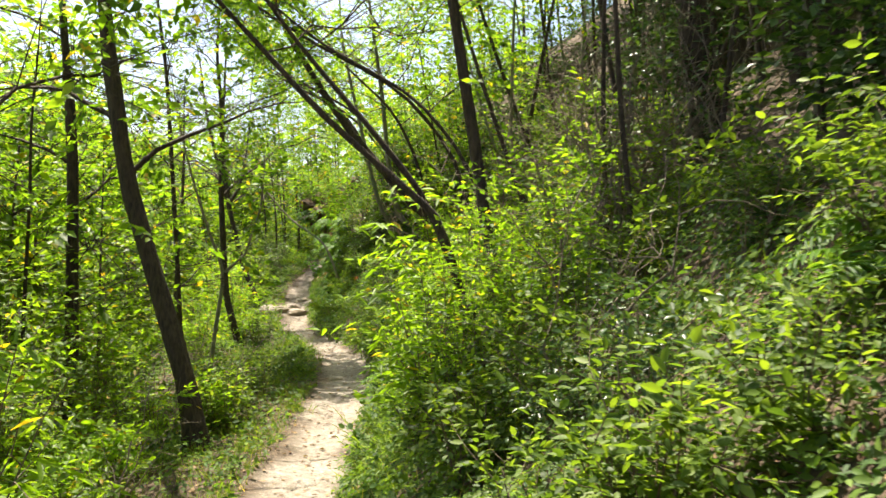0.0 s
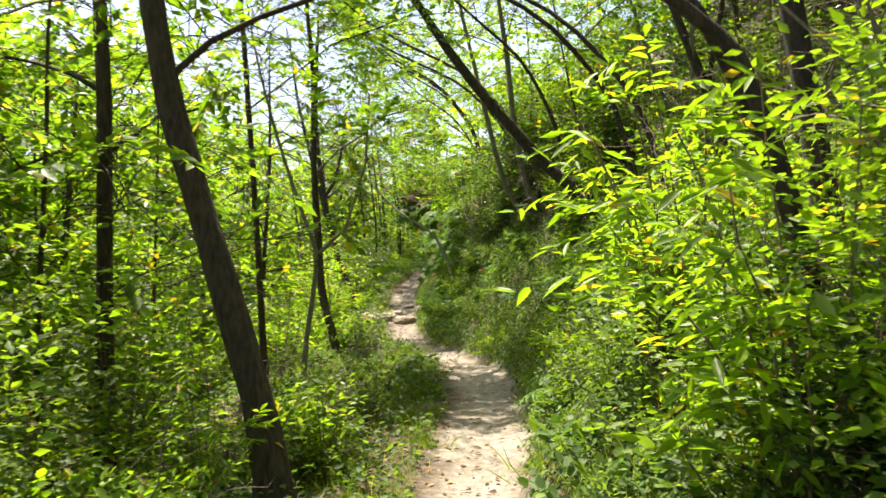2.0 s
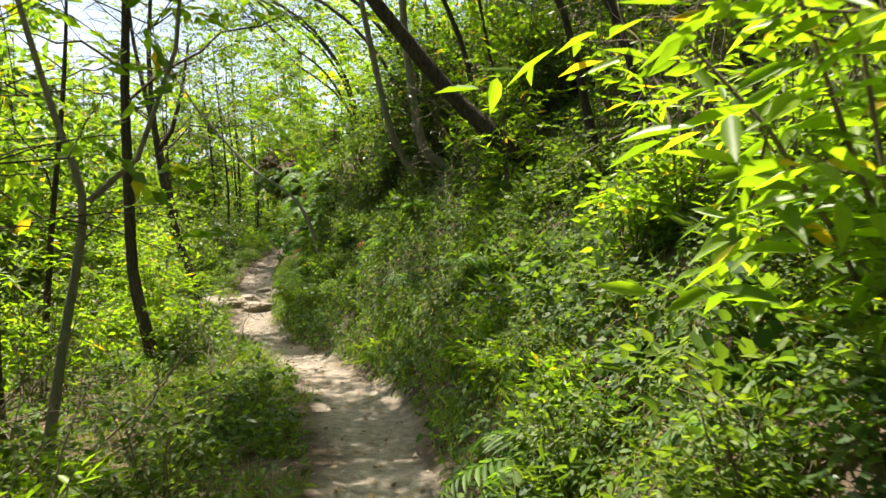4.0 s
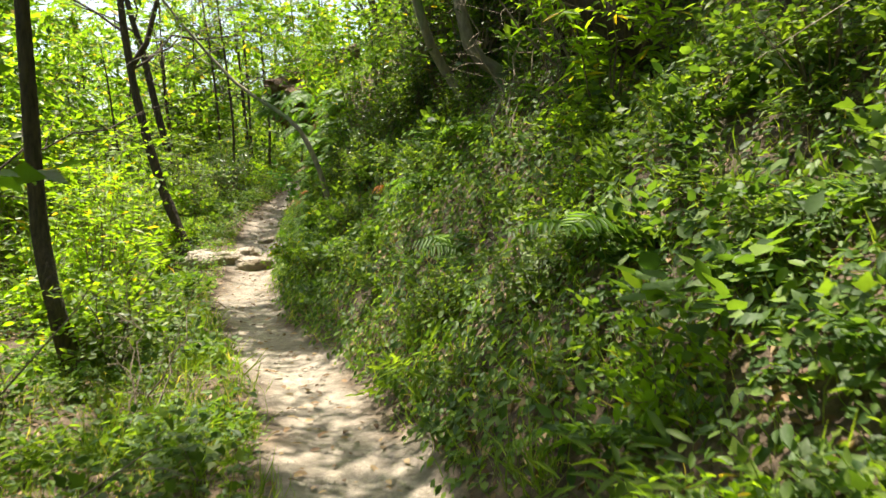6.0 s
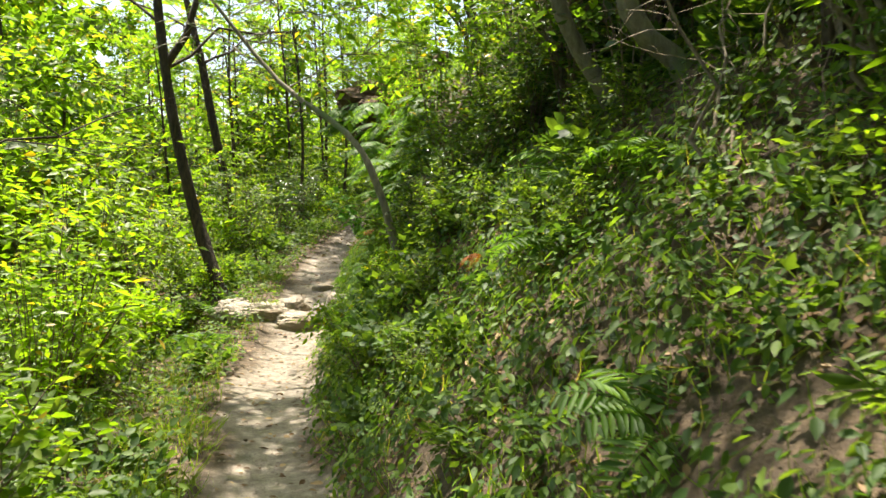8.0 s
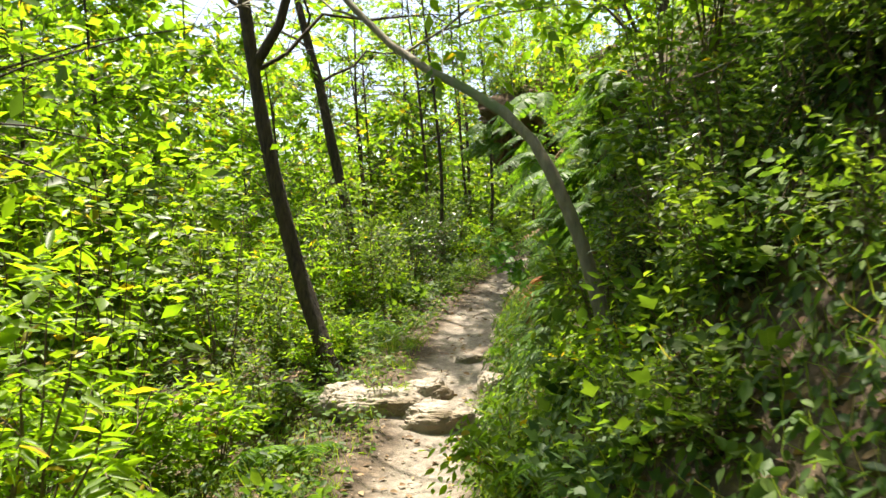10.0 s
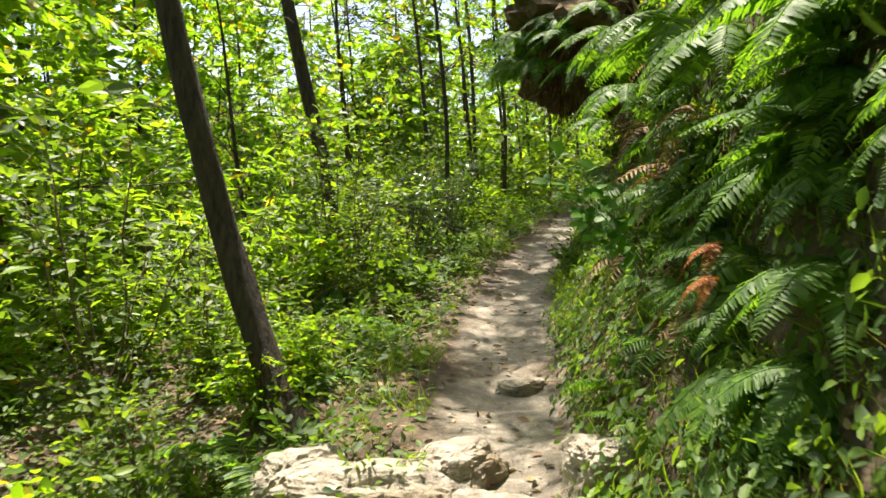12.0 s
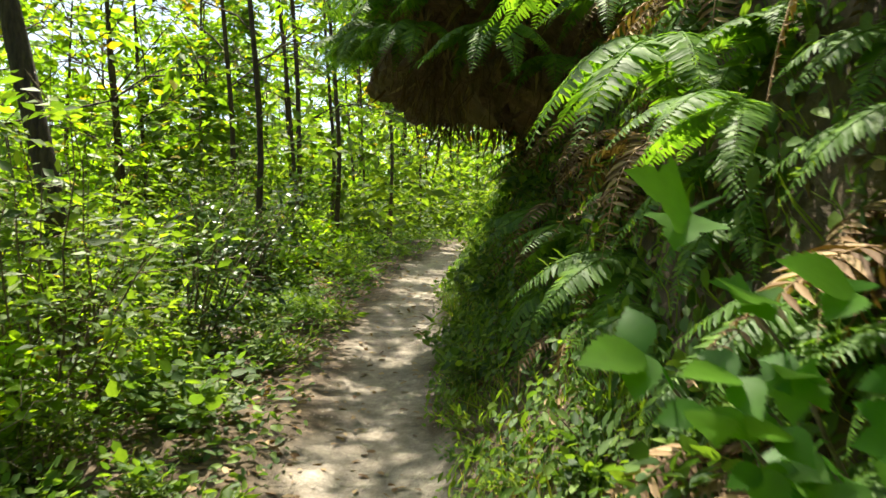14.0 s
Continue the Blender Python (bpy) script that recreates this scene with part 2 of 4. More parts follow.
def toothed(teeth, wide, lobes=0, depth=0.08):
    """A leaf with a serrated edge, and side lobes if wanted."""
    left, spine = [], []
    n = teeth * 2
    for i in range(n + 1):
        s = i / n
        w = wide * math.sin(math.pi * min(1, s * 1.02) ** 0.75) * (1 + (depth if i % 2 else -depth))
        if lobes:
            w *= 0.72 + 0.5 * math.exp(-((s - 0.34) / 0.12) ** 2) - 0.18 * math.exp(-((s - 0.55) / 0.07) ** 2)
        left.append((w, s + (0.025 if i % 2 else 0.0)))
        spine.append(s)
    v, f = [], []
    for i, ((w, s), m) in enumerate(zip(left, spine)):
        z = -0.18 * m * m
        v += [(-w, min(s, 1.0), z + 0.12 * w), (0, m, z), (w, min(s, 1.0), z + 0.12 * w)]
    for i in range(n):
        a = 3 * i
        f += [(a, a + 1, a + 4, a + 3), (a + 1, a + 2, a + 5, a + 4)]
    return np.array(v), [np.array(f)]


PINNA = toothed(2, 0.11, 0, 0.3)
LOBED = toothed(9, 0.46, 1, 0.07)
SERRATE = toothed(9, 0.3, 0, 0.06)


def unit(a):
    return a / (np.linalg.norm(a, axis=-1, keepdims=True) + 1e-9)


def leaves(b, pos, way, up, size, shape=OVAL, widen=None):
    """Adds one leaf at each pos, pointing along way, its face towards up."""
    tv, tf = shape
    way = unit(np.asarray(way, float))
    side = unit(np.cross(way, up))
    nrm = np.cross(side, way)
    size = np.asarray(size, float).reshape(-1, 1, 1)
    w = 1.0 if widen is None else np.asarray(widen).reshape(-1, 1, 1)
    v = np.asarray(pos)[:, None] + size * (tv[None, :, 0:1] * side[:, None] * w + tv[None, :, 1:2] * way[:, None] + tv[None, :, 2:3] * nrm[:, None])
    k = np.arange(len(pos))[:, None, None] * len(tv)
    b.add(v.reshape(-1, 3), [(f[None] + k).reshape(-1, f.shape[1]) for f in tf])


def sprays(b, start, way, length, count, size, rng, shape=OVAL, droop=0.35, flat=0.5, tips=True):
    """Twigs of alternate leaves: start and way are arrays, one row a twig."""
    n = len(start)
    way = unit(way)
    length = np.broadcast_to(length, n)
    s = (np.arange(count) + 0.6) / count
    side = unit(np.cross(way, (0, 0, 1.0)) + 1e-4)
    p = start[:, None] + way[:, None] * (s[None, :, None] * length[:, None, None])
    p[..., 2] -= droop * (s ** 2)[None] * length[:, None] * 0.5
    sign = np.where(np.arange(count) % 2, 1.0, -1.0)[None, :, None]
    d = way[:, None] * 0.7 + side[:, None] * sign * 0.9 + rng.standard_normal((n, count, 3)) * 0.22
    d[..., 2] -= droop * 0.8
    if tips:
        d[:, -1] = way + rng.standard_normal((n, 3)) * 0.2
    u = np.array([0, 0, 1.0]) + rng.standard_normal((n, count, 3)) * flat
    sz = size * (0.65 + 0.6 * rng.random((n, count)))
    leaves(b, p.reshape(-1, 3), d.reshape(-1, 3), u.reshape(-1, 3), sz.reshape(-1), shape)


# ---- ground ----
def make_ground():
    us = np.concatenate([-np.geomspace(400, 3.2, 40), np.arange(-3, 4.4, 0.11), np.geomspace(4.5, 400, 40)])
    ys = np.concatenate([-np.geomspace(400, 6, 16), np.arange(-5.5, 40, 0.13), np.geomspace(41, 500, 30)])
    y, u = np.meshgrid(ys, us, indexing="ij")
    x = trail_x(y) + u
    z = ground_z(x, y)
    rng = np.random.default_rng(5)
    near = np.exp(-(u / 3) ** 2)
    z = z + rng.standard_normal(z.shape) * 0.006 * near
    b = Build()
    n, m = y.shape
    i, j = np.meshgrid(np.arange(n - 1), np.arange(m - 1), indexing="ij")
    b.add(np.stack([x, y, z], -1), np.stack([i * m + j, i * m + j + 1, (i + 1) * m + j + 1, (i + 1) * m + j], -1).reshape(-1, 4))
    ob = part("ground", b, GROUND, smooth=True)
    wob = 0.06 * np.sin(2.1 * y) + 0.05 * np.sin(5.3 * y + 1) + 0.03 * np.sin(11 * y)
    t = np.clip((0.36 + wob - np.abs(u - 0.02)) / 0.16, 0, 1) * (y > -300)
    ob.data.attributes.new("trodden", "FLOAT", "POINT").data.foreach_set("value", t.ravel())
    tagged(ob, "hillside of brown leaf litter with a trodden tan dirt trail", "ground", kind="structure")


make_ground()


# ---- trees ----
def sun_gaps(p):
    """How much crown stays: gaps cut along sun rays to light chosen places."""
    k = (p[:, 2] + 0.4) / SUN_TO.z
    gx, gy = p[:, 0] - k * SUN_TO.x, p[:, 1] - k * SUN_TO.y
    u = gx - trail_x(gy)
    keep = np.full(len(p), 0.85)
    # Low values let sun onto a listed stretch, high values keep it shaded.
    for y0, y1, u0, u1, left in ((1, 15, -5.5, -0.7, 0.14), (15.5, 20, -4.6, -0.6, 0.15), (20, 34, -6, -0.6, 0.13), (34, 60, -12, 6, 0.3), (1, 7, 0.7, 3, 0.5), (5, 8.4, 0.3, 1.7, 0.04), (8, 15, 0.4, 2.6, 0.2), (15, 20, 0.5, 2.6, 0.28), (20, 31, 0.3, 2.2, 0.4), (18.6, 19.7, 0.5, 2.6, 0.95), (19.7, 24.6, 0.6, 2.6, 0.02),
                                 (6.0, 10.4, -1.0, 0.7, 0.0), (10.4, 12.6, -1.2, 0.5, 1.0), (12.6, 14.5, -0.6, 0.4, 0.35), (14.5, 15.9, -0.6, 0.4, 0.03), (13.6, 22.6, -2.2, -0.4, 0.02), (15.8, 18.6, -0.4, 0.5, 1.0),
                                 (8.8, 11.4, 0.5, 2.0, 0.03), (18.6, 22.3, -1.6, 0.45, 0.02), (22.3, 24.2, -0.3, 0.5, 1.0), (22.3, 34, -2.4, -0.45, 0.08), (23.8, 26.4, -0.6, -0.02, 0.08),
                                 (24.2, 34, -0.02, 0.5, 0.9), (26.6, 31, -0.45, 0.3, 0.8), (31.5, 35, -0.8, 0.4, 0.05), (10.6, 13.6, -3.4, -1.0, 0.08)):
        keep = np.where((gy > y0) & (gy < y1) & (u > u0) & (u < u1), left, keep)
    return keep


def grow_tree(name, pts, r0, height, label, seed, crown_at=2.2, spread=1.7, n_leaf=4200, mat=LEAF_TREE, bark=BARK, shape=KITE, leaf=0.105, group="hillside trees", limbs=11, gaps=True, arms=()):
    """A tree: a trunk through pts, carried on up to height, limbs and sprays of leaves."""
    rng = np.random.default_rng(seed)
    pts = [np.array(p, float) for p in pts]
    root = pts[0].copy()
    step = pts[-1] - pts[-2]
    step /= np.linalg.norm(step)
    while pts[-1][2] - root[2] < height:
        step = step * 0.9 + np.array([0, 0, 0.16]) + rng.standard_normal(3) * 0.05
        step /= np.linalg.norm(step)
        pts.append(pts[-1] + step * 0.8)
    pts = np.array(pts) - root
    k = np.linspace(0, len(pts) - 1, 3 * len(pts))
    fine = np.stack([np.interp(k, np.arange(len(pts)), pts[:, c]) for c in range(3)], -1)
    fine[1:-1] = (fine[:-2] + 2 * fine[1:-1] + fine[2:]) / 4
    s = np.linspace(0, 1, len(fine))
    rad = r0 * (1 - 0.8 * s) * (1 + 0.5 * np.exp(-s * 40))
    fine = np.vstack([fine[0] - (0, 0, 0.35), fine])
    rad = np.concatenate([[rad[0] * 1.15], rad])
    t = thing(name, label, "tree", group, tuple(root))
    b = Build()
    tube(b, fine, rad, 13, 0.06, rng)
    part("trunk", b, bark, t, smooth=True)
    for arm in arms:
        b = Build()
        tube(b, np.array(arm) - root, np.linspace(r0 * 0.65, r0 * 0.3, len(arm)), 7)
        part("limb", b, bark, t, smooth=True)
    fb = Build()
    heads, ways = [], []
    top = fine[-1][2]
    for i in range(limbs):
        lb = Build()
        h = crown_at + (top - crown_at) * (i + rng.random()) / limbs
        base = np.array([np.interp(h, fine[:, 2], fine[:, c]) for c in range(3)])
        ang = i * 2.4 + rng.random() * 1.2
        ln = spread * (0.55 + 0.7 * rng.random()) * (1.15 - 0.55 * (h - crown_at) / max(0.1, top - crown_at))
        end = base + np.array([math.cos(ang), math.sin(ang), 0.12 + 0.45 * rng.random()]) * ln
        far = end + root
        if abs(far[0] - float(trail_x(far[1]))) < 0.9 and far[2] - float(trail_z(far[1])) < 2.2:
            continue
        br = bend(base, end, 0.12 * ln, 7, rng, 0.04)
        rr = min(0.032, np.interp(h, fine[:, 2], rad) * 0.38)
        tube(lb, br, np.linspace(rr, 0.005, 7), 4)
        for j in range(9):
            q = br[1 + int(rng.integers(0, 6))]
            w = (br[-1] - br[0]) / ln * 0.6 + rng.standard_normal(3) * (0.7, 0.7, 0.35)
            w = w / np.linalg.norm(w) * (0.35 + 0.5 * rng.random()) * min(1.3, ln)
            tw = bend(q, q + w, 0.05, 4)
            tube(lb, tw, np.linspace(0.006, 0.002, 4), 3)
            for _ in range(4):
                heads.append(tw[int(rng.integers(1, 4))] + rng.standard_normal(3) * 0.12)
                ways.append(w / np.linalg.norm(w) + rng.standard_normal(3) * 0.6)
        part("limb", lb, bark, t)
    heads, ways = np.array(heads), np.array(ways)
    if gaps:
        ok = rng.random(len(heads)) < sun_gaps(heads + root)
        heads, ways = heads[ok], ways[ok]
    world = heads + root
    low = (np.abs(world[:, 0] - trail_x(world[:, 1])) < 1.1) & (world[:, 2] - trail_z(world[:, 1]) < 2.15)
    heads, ways = heads[~low], ways[~low]
    per = max(5, int(n_leaf / (9 * 4 * limbs)))
    sprays(fb, heads, ways, 0.3 + 0.25 * rng.random(len(heads)), per, leaf, rng, shape)
    part("crown", fb, mat, t)
    return t


DARK_TRUNK = "slender dark-barked tree leaning beside the dirt trail"
grow_tree("broadleaf_tree", [(-2.38, 8.1, gz(-2.38, 8.1)), (-2.5, 8.1, 0.1), (-2.85, 8.15, 1.2), (-3.1, 8.2, 2.0), (-3.26, 8.2, 3.1)], 0.105, 8.5, "dark-barked tree leaning away from the dirt trail", 1, 2.6, 2.0, 5200)
grow_tree("slim_tree", [(-3.75, 12.0, gz(-3.75, 12)), (-3.8, 12.0, 1.0), (-3.95, 12.1, 3.0)], 0.038, 8, "slim upright tree with a thin grey trunk", 2, 3.0, 2.2, 6500)
grow_tree("slim_tree", [(-3.75, 15.5, gz(-3.75, 15.5)), (-3.9, 15.5, 0.0), (-4.1, 15.75, 0.5), (-4.2, 15.8, 2.5)], 0.072, 7, DARK_TRUNK, 3, 2.6, 2.3, 7000)
grow_tree("broadleaf_tree", [(-4.3, 9.6, gz(-4.3, 9.6)), (-4.2, 9.5, 2.2), (-4.3, 9.6, 3.2)], 0.062, 8, "dark-barked tree among the shrubs below the trail", 4, 2.6, 1.8, 4200)
grow_tree("broadleaf_tree", [(-5.0, 9.1, gz(-5.0, 9.1)), (-5.19, 9.25, 1.2), (-5.5, 9.3, 2.4)], 0.065, 7, "dark-barked tree among the shrubs below the trail", 5, 2.2, 1.8, 4200)
grow_tree("broadleaf_tree", [(-2.5, 4.7, gz(-2.5, 4.7)), (-2.65, 4.7, 0.9), (-2.95, 4.7, 2.0)], 0.05, 6, "dark-barked leaning tree beside the dirt trail", 6, 2.3, 1.5, 3000)
grow_tree("broadleaf_tree", [(0.5, 6.9, gz(0.5, 6.9)), (0.29, 6.9, 2.0), (0.1, 6.9, 3.2)], 0.055, 8, "dark-barked tree standing on the steep bank", 7, 3.3, 1.9, 4000)
grow_tree("leaning_tree", [(0.32, 6.45, gz(0.32, 6.45)), (-0.02, 6.32, 1.55), (-0.24, 6.3, 1.74), (-0.88, 6.3, 2.3), (-1.41, 6.3, 2.88)], 0.036, 4.0, "thin tree leaning far over the trail from the bank", 8, 2.4, 1.4, 2500)
grow_tree("leaning_tree", [(0.36, 6.5, gz(0.36, 6.5)), (-0.1, 6.4, 1.68), (-0.52, 6.4, 2.2), (-1.12, 6.4, 2.9)], 0.03, 4.0, "thin tree leaning far over the trail from the bank", 19, 2.4, 1.3, 2000)
grow_tree("broadleaf_tree", [(2.6, 8.0, gz(2.6, 8)), (2.4, 8.0, 3.2), (2.3, 8.0, 5)], 0.15, 9, "stout dark-barked tree up on the bank", 9, 3.9, 2.4, 4500)
grow_tree("broadleaf_tree", [(3.55, 8.2, gz(3.55, 8.2)), (3.35, 8.2, 3.6), (3.2, 8.2, 6)], 0.1, 9, "dark-barked tree up on the bank", 10, 4.2, 2.2, 4200)
grow_tree("broadleaf_tree", [(3.95, 8.4, gz(3.95, 8.4)), (3.65, 8.4, 4.2), (3.5, 8.4, 6.5)], 0.09, 9, "dark-barked tree up on the bank", 11, 4.6, 2.0, 4200)
grow_tree("forked_tree", [(-3.2, 11.4, gz(-3.2, 11.4)), (-3.12, 11.45, 0.2), (-3.0, 11.5, 1.0), (-3.2, 11.5, 1.5), (-3.45, 11.5, 2.3)], 0.032, 4.2, "small pale forked tree beside the trail", 12, 2.7, 0.8, 1800, LEAF_BRIGHT, BARK_PALE,
          arms=[((-3.0, 11.5, 1.0), (-2.72, 11.5, 1.25), (-2.5, 11.5, 1.9), (-2.45, 11.5, 2.6))])
grow_tree("leaning_tree", [(-4.85, 22.1, gz(-4.85, 22.1)), (-5.0, 22.2, 0.1), (-5.3, 22.3, 0.8), (-5.52, 22.3, 1.6), (-5.72, 22.3, 2.6)], 0.083, 7.5, "dark-barked tree leaning beside the rock step", 13, 2.6, 2.1, 5600, arms=[((-5.72, 22.3, 2.5), (-5.45, 22.3, 2.9), (-5.3, 22.4, 3.6), (-5.2, 22.5, 4.6))])
grow_tree("leaning_tree", [(-6.4, 26.8, gz(-6.4, 26.8)), (-6.49, 26.8, 1.15), (-6.85, 26.8, 2.6)], 0.085, 7.5, "dark-barked tree leaning below the trail", 14, 2.8, 1.8, 3800)
grow_tree("leaning_tree", [(0.26, 14.9, gz(0.26, 14.9) - 0.05), (0.04, 14.9, 1.62), (-0.3, 14.9, 1.93), (-0.62, 14.9, 2.2), (-1.4, 14.8, 3.1)], 0.105, 5.6, "stout dark tree leaning out from the steep bank", 15, 3.4, 2.0, 3600)
grow_tree("slim_tree", [(-2.35, 19.1, gz(-2.35, 19.1)), (-2.5, 19.1, 1.0), (-2.75, 19.2, 1.5), (-3.57, 19.8, 1.98), (-4.4, 20.0, 2.9)], 0.034, 3.6, "thin pale sapling arching over the trail from the bank", 16, 1.5, 1.4, 4600, LEAF_TREE, BARK_PALE, limbs=14)
grow_tree("slim_tree", [(-0.6, 17.2, gz(-0.6, 17.2)), (-0.95, 17.1, 2.0), (-1.15, 17.0, 3.4)], 0.06, 6, "grey-green stem rising from the steep bank", 17, 3.0, 1.4, 2500, LEAF_TREE, BARK_PALE)
grow_tree("slim_tree", [(-0.9, 17.6, gz(-0.9, 17.6)), (-1.3, 17.4, 2.1), (-1.6, 17.2, 3.4)], 0.05, 5.5, "grey-green stem rising from the steep bank", 18, 2.9, 1.4, 2500, LEAF_TREE, BARK_PALE)
# Unseen trees added so that their crowns shade the trail and bank.
SHADE_TREE = "unseen tree added on the bank to shade the trail"
for i, (y, u, out, top) in enumerate(((12.6, 2.2, 3.2, 5.6), (13.8, 2.3, 3.4, 5.8), (16.0, 2.2, 1.9, 5.4), (18.2, 2.4, 3.3, 5.6), (19.6, 2.5, 3.5, 5.8), 
                                     (24.4, 2.1, 3.0, 5.6), (25.6, 2.2, 3.3, 5.8), (27.2, 2.1, 2.8, 5.8), (29.2, 2.0, 2.5, 5.8), (31.0, 2.0, 2.5, 5.8))):
    x = float(trail_x(y)) + u
    z = gz(x, y)
    grow_tree("leaning_tree", [(x, y, z), (x - 0.1 * out, y + 0.3 * math.sin(9 * y), z + 1.3), (x - 0.35 * out, y + 0.5 * math.sin(9 * y), z + 2.3), (x - 0.75 * out, y + 0.6 * math.sin(9 * y), z + 3.0)], 0.034, top - 0.8, SHADE_TREE, 300 + i, 1.9, 2.0, 7000, limbs=13)

for i, (x, y) in enumerate(((-5.9, 29.5), (-6.6, 31.0), (-5.6, 32.4), (-7.6, 30.2), (-6.0, 34.4), (-5.2, 35.5), (-7.0, 36.0), (-8.4, 33.0), (-4.9, 38.5), (-6.3, 39.0))):
    z = gz(x, y)
    grow_tree("slim_tree", [(x, y, z), (x + 0.05, y, z + 1.5), (x - 0.1, y, z + 3)], 0.034, 6, "slim upright dark trunk in the wood ahead", 400 + i, 2.2, 1.3, 2400)

rng = np.random.default_rng(77)


def wood(n, area, avoid, h=(6, 10), crown=1.6, leafn=5200, spread=1.9, own=8, big=0.13, thick=(0.035, 0.085)):
    """Further trees scattered over a stretch of the slope; past the first few they are copies."""
    made = 0
    kinds = []
    while made < n:
        x, y = rng.uniform(*area[0]), rng.uniform(*area[1])
        u = x - float(trail_x(y))
        if -avoid < u < avoid * 1.3:
            continue
        z = gz(x, y)
        if len(kinds) < own:
            lean = rng.uniform(-0.25, 0.1)
            t = grow_tree("broadleaf_tree", [(x, y, z), (x + lean, y, z + 1.5), (x + 2 * lean, y + 0.1, z + 3)], rng.uniform(*thick), rng.uniform(*h), "dark-barked broadleaf tree in the hillside wood", 100 + made + int(10 * area[1][0]), crown, spread, leafn, leaf=big)
            kinds.append(t)
        else:
            copy_thing(kinds[made % own], pose(x, y, z, 0, 0, rng.uniform(0, 360)) @ Matrix.Scale(rng.uniform(0.85, 1.2), 4))
        made += 1


wood(12, ((-8, -4), (3, 34)), 2.6, (3.6, 5.6), 1.0, 5600, own=12, thick=(0.02, 0.045))
wood(32, ((-15, -6), (6, 40)), 4.8, (3.8, 5.6), 0.8, 5200, big=0.16, thick=(0.02, 0.05))
wood(10, ((-9, -1), (34, 48)), 1.5, own=4, thick=(0.02, 0.045))
wood(20, ((1.4, 9), (4, 32)), 2.7, (6.5, 9), crown=2.7, leafn=6200, own=20)
wood(6, ((-10, 9), (-9, -2.5)), 2.0, own=2)


def bank_stems():
    """Thin bare stems in the shade of the wood above the trail."""
    rng = np.random.default_rng(88)
    for i in range(44):
        y, u = rng.uniform(4.5, 20), rng.uniform(2.2, 6.5)
        if y > 11 and u < 2.6:
            continue
        x = float(trail_x(y)) + u
        z = gz(x, y)
        lean, way = rng.normal(-0.35, 0.35), rng.normal(0, 0.3)
        grow_tree("slim_tree", [(x, y, z), (x + 0.5 * lean, y + 0.4 * way, z + 1.2), (x + 1.1 * lean + 0.08, y + way, z + 2.6)], rng.uniform(0.016, 0.04), rng.uniform(4.0, 6.0),
                  "thin bare-stemmed tree in the shaded wood on the bank", 500 + i, 2.6, 1.2, 1300, LEAF_TREE, BARK_PALE if i % 3 == 0 else BARK, group="bank wood stems", limbs=6)


bank_stems()


def far_woods():
    """Foliage of the woods beyond: uneven clumps of leaves with gaps, standing on the slope."""
    rng = np.random.default_rng(9)
    fo, tr = Build(), Build()
    for i in range(430):
        if i < 290:
            x, y = -rng.uniform(13, 40), rng.uniform(-4, 75)
        elif i < 390:
            x, y = rng.uniform(-16, 10), rng.uniform(44, 72)
        else:
            x, y = rng.uniform(9, 26), rng.uniform(0, 50)
        z, h = gz(x, y), rng.uniform(6.5, 12)
        tube(tr, [(x, y, z - 0.3), (x + 0.1, y, z + h * 0.5), (x - 0.1, y, z + h)], [0.05, 0.04, 0.02], 4)
        n = 27
        c = np.stack([rng.normal(x, 1.2, n), rng.normal(y, 1.2, n), z + h * rng.uniform(0.02, 1.08, n)], -1)
        w = rng.standard_normal((n, 3)) * (1, 1, 0.4)
        sprays(fo, c, w, 1.5, 9, 0.62, rng, KITE)
    for i in range(260):
        x, y = (-rng.uniform(42, 110), rng.uniform(-10, 150)) if i < 195 else (rng.uniform(-40, 20), rng.uniform(75, 120))
        z, h = gz(x, y), rng.uniform(11, 17)
        tube(tr, [(x, y, z - 0.3), (x, y, z + h * 0.6)], [0.2, 0.1], 4)
        c = np.stack([rng.normal(x, 3, 26), rng.normal(y, 3, 26), z + h * rng.uniform(0.1, 1.0, 26)], -1)
        sprays(fo, c, rng.standard_normal((26, 3)) * (1, 1, 0.4), 3.4, 8, 1.1, rng, KITE)
    tagged(part("far_woods", fo, LEAF_TREE), "green woodland foliage further down the hillside", "woods", kind="stuff")
    tagged(part("far_trunk", tr, BARK), "dark slim trunks of the far woods", "woods", kind="stuff")


far_woods()


